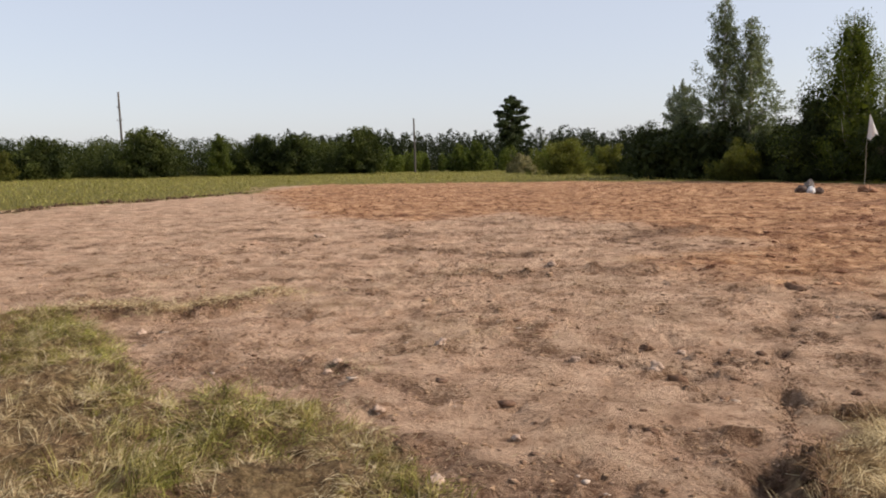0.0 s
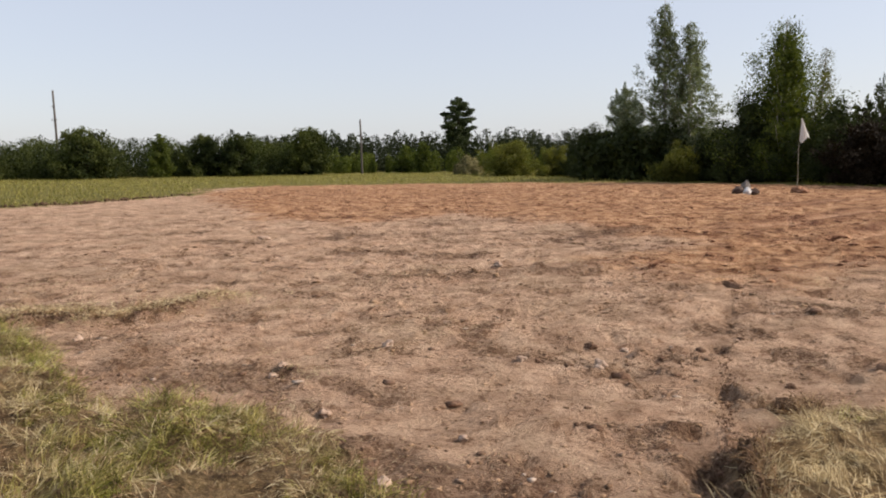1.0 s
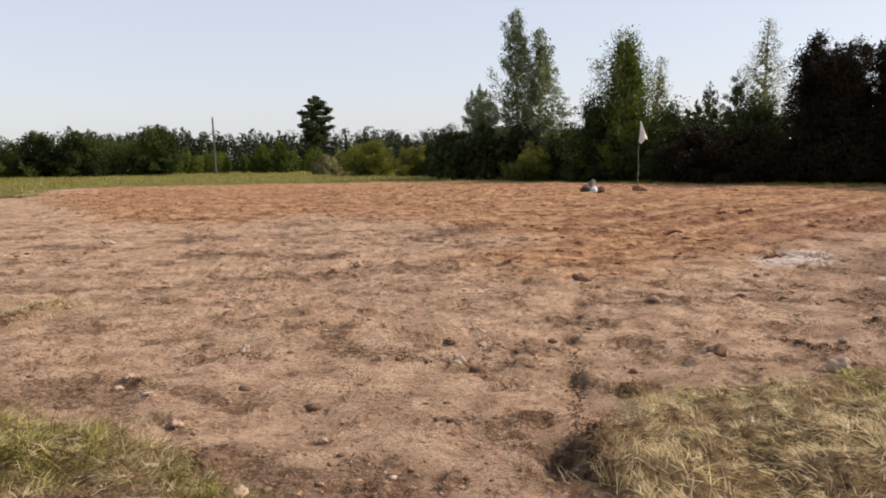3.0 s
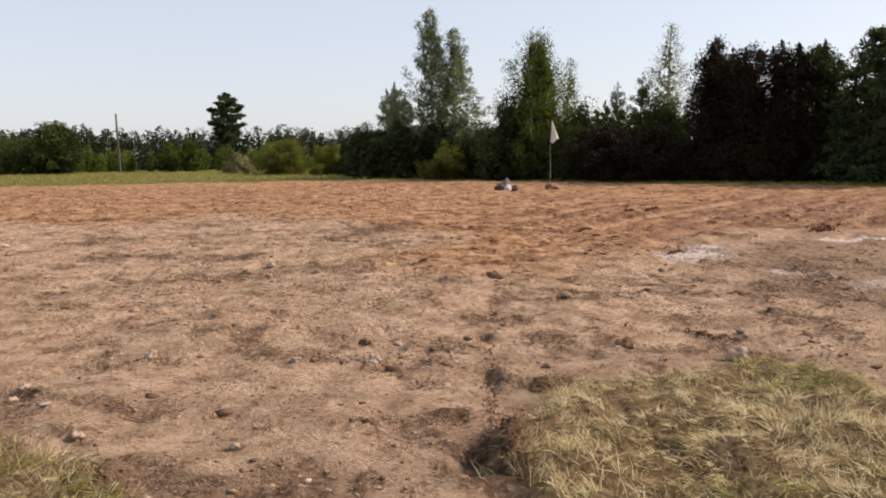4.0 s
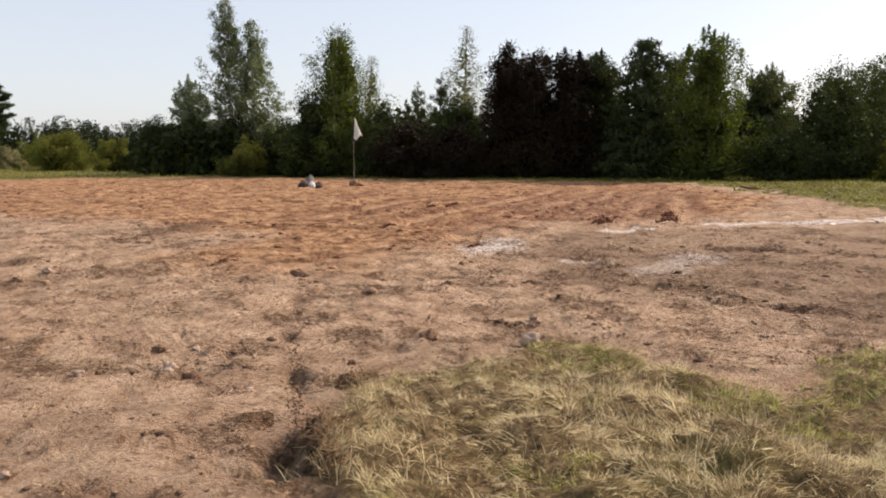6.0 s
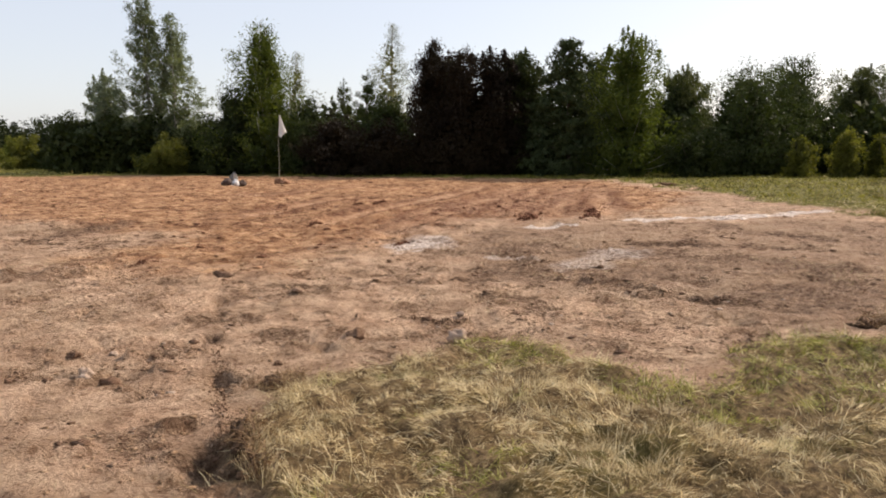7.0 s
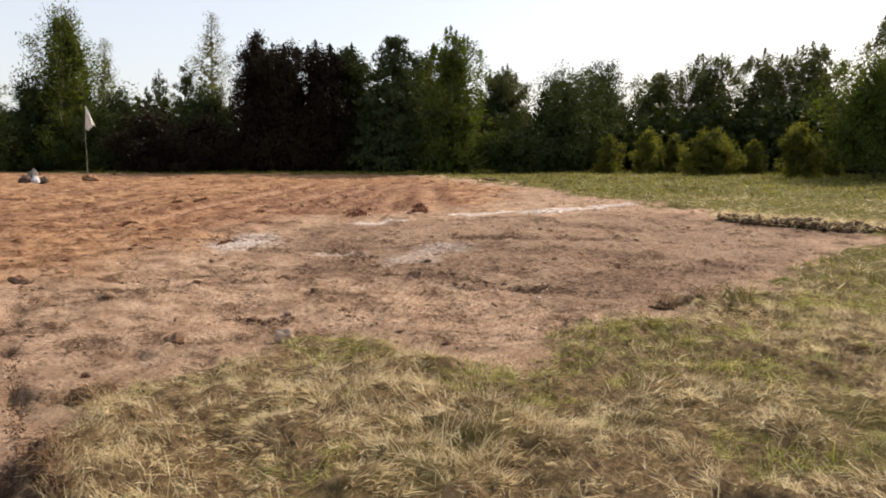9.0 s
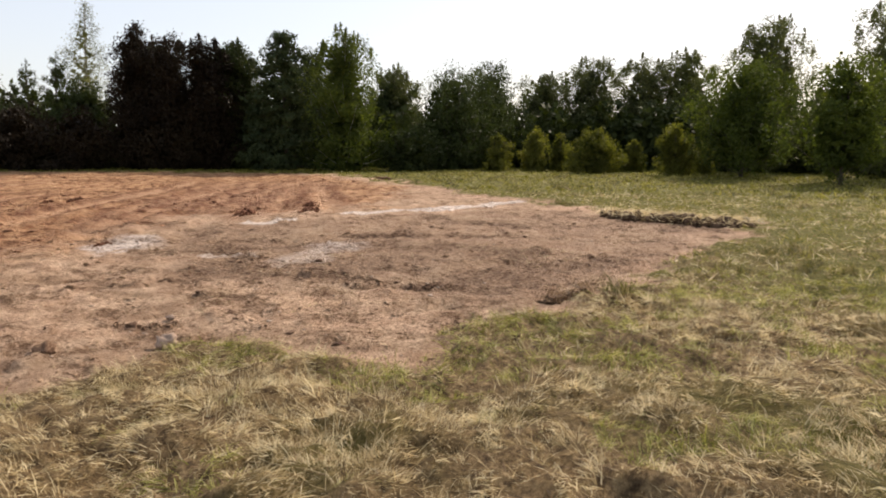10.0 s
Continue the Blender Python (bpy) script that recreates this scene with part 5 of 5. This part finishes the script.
def build_utility_pole(x, y, tall, lean_x, arms):
    base = new("utility_pole")
    base.location = (x, y, 0)
    base.rotation_euler = (0, radians(lean_x), 0)
    tagged(base, "weathered bare wooden utility pole beyond the meadow", "utility pole", "utility poles")
    v, f = tube([(0, 0, -0.3), (0.02, 0, tall * 0.5), (0, 0, tall), (0, 0, tall + 0.02)], [0.19, 0.16, 0.125, 0.01], 12)
    part("shaft", mesh_np("shaft", v, f, M_POLE, True), base)
    for z, w in arms:
        bm = bmesh.new()
        bmesh.ops.create_cone(bm, cap_ends=True, segments=8, radius1=0.04, radius2=0.04, depth=w, matrix=Matrix.Translation((0, -0.16, z)) @ Matrix.Rotation(radians(90), 4, "Y"))
        part_bm("bracket", bm, M_METAL, base)
        for sx in (-0.45 * w, 0.45 * w):
            bm = bmesh.new()
            bmesh.ops.create_cone(bm, cap_ends=True, segments=8, radius1=0.07, radius2=0.04, depth=0.22, matrix=Matrix.Translation((sx, -0.16, z + 0.12)))
            part_bm("insulator", bm, M_METAL, base)
    return base


def build_branch(x, y, long, turn, tilt, lift):
    """A bare forked stick: a bent main stem with two side twigs."""
    base = new("stick")
    base.matrix_world = pose(x, y, ground_z(x, y) + lift, 0, tilt, turn)
    tagged(base, "pale bare stick lying on the torn sod bank", "stick")
    for name, pts, rad in (("stem", [(0, 0, 0), (0.4 * long, 0.05, 0.02), (long, 0, 0)], [0.022, 0.018, 0.008]), ("twig", [(0.45 * long, 0.05, 0.02), (0.7 * long, 0.2, 0.06)], [0.012, 0.005]), ("twig", [(0.6 * long, 0.03, 0.01), (0.85 * long, -0.13, 0.08)], [0.010, 0.004])):
        v, f = tube(pts, np.array(rad), 7)
        part(name, mesh_np(name, v, f, M_PALE_STICK, True), base)
    return base


build_branch(16.75, 1.3, 0.45, -60, 14, 0.18)
build_utility_pole(-47.9, 112.4, 12.7, -0.6, [(8.46, 0.7), (10.34, 0.4)])
build_utility_pole(-4.46, 124.9, 8.95, -0.8, [])


def build_flag(x, y):
    base = new("flag")
    z = ground_z(x, y)
    base.location = (x, y, z)
    tagged(base, "white rag flag on a thin crooked stick in the soil", "flag")
    s = np.linspace(0, 1, 14)
    pts = np.column_stack([0.10 * s + 0.03 * np.sin(s * 7), 0.02 * np.sin(s * 5), -0.1 + s * 3.55])
    v, f = tube(pts, 0.014 - 0.006 * s, 8)
    part("stick", mesh_np("stick", v, f, M_STICK, True), base)
    # hanging cloth: narrow at the top, folds widening below
    bm = bmesh.new()
    nu, nv = 26, 22
    grid = []
    for j in range(nv):
        t = j / (nv - 1)
        line = []
        for i in range(nu):
            u = i / (nu - 1)
            wide = 0.05 + 0.36 * t ** 0.9
            drop = 1.0 + 0.18 * math.sin(u * 5 + 0.6)
            fold = 0.09 * t * math.sin(u * 15 + t * 2)
            line.append(bm.verts.new((0.10 + u * wide, fold, 3.44 - t * drop * (0.95 + 0.12 * u))))
        grid.append(line)
    for j in range(nv - 1):
        for i in range(nu - 1):
            bm.faces.new((grid[j][i], grid[j][i + 1], grid[j + 1][i + 1], grid[j + 1][i]))
    bmesh.ops.solidify(bm, geom=bm.faces[:], thickness=0.006)
    part_bm("cloth", bm, M_CLOTH, base)
    return base


build_flag(19.0, 33.5)
for n, (dx, dy, w, h) in enumerate([(-0.12, -0.25, 0.52, 0.46), (0.24, -0.2, 0.44, 0.38), (0.05, -0.46, 0.46, 0.28)]):
    build_stone(19.0 + dx, 33.5 + dy, w, w * 0.8, h, 400 + n, mat=M_RED_STONE, label="stone piled against the foot of the flag stick", group="stones at the flag")


def build_sack(x, y, w, d, h, mat, label, seed):
    rng = np.random.default_rng(seed)
    bm = bmesh.new()
    bmesh.ops.create_icosphere(bm, subdivisions=4, radius=1.0)
    off = Vector(rng.uniform(-9, 9, 3))
    for v in bm.verts:
        c = v.co.copy()
        k = 1 + 0.25 * noise.noise(c * 1.6 + off) + 0.10 * abs(noise.noise(c * 4 + off))
        pinch = 1 - 0.35 * max(0.0, c.z) ** 2
        v.co = Vector((c.x * w / 2 * k * pinch, c.y * d / 2 * k * pinch, max(c.z, -0.6) * h / 2 * k))
    ob = part_bm("sack", bm, mat)
    z = ground_z(x, y)
    ob.matrix_world = pose(x, y, z + 0.27 * h, rng.uniform(-8, 8), rng.uniform(-8, 8), rng.uniform(0, 360))
    return tagged(ob, label, "sack", "sacks in the heap")


build_sack(16.6, 33.42, 0.36, 0.34, 0.40, M_SACK_WHITE, "crumpled white sack leaning in a small heap", 501)
build_sack(16.3, 33.7, 0.6, 0.5, 0.42, M_SACK_DARK, "dark sack lying in a small heap", 502)
build_sack(16.72, 33.85, 0.5, 0.45, 0.72, M_SACK_GREY, "grey full sack standing in a small heap", 503)
build_sack(16.98, 33.5, 0.45, 0.4, 0.4, M_SACK_DARK, "dark sack lying on the reddish soil", 504)


def build_heap(x, y, w, d, h):
    base = new("soil_mound")
    base.location = (x, y, 0)
    tagged(base, "low earth mound overgrown with dry grass at the meadow's end", "mound")
    bm = bmesh.new()
    bmesh.ops.create_icosphere(bm, subdivisions=5, radius=1.0)
    for v in bm.verts:
        c = v.co.copy()
        k = 1 + 0.22 * noise.noise(c * 2.2) + 0.10 * noise.noise(c * 6)
        v.co = Vector((c.x * w / 2 * k, c.y * d / 2 * k, max(c.z, -0.05) * h * k))
    spots = np.array([v.co for v in bm.verts if v.co.z > 0.1])
    part_bm("mound_body", bm, M_HEAP, base)
    rng = np.random.default_rng(77)
    pts = spots[rng.integers(0, len(spots), 2600)] + rng.normal(0, 0.1, (2600, 3))
    v, f = leaves(rng, pts, 0.3, 0.4, 0.2)
    part("dry_growth", mesh_np("dry_growth", v, f, M_TUSSOCK), base)
    return base


build_heap(10.6, 99.5, 3.8, 3.4, 2.3)
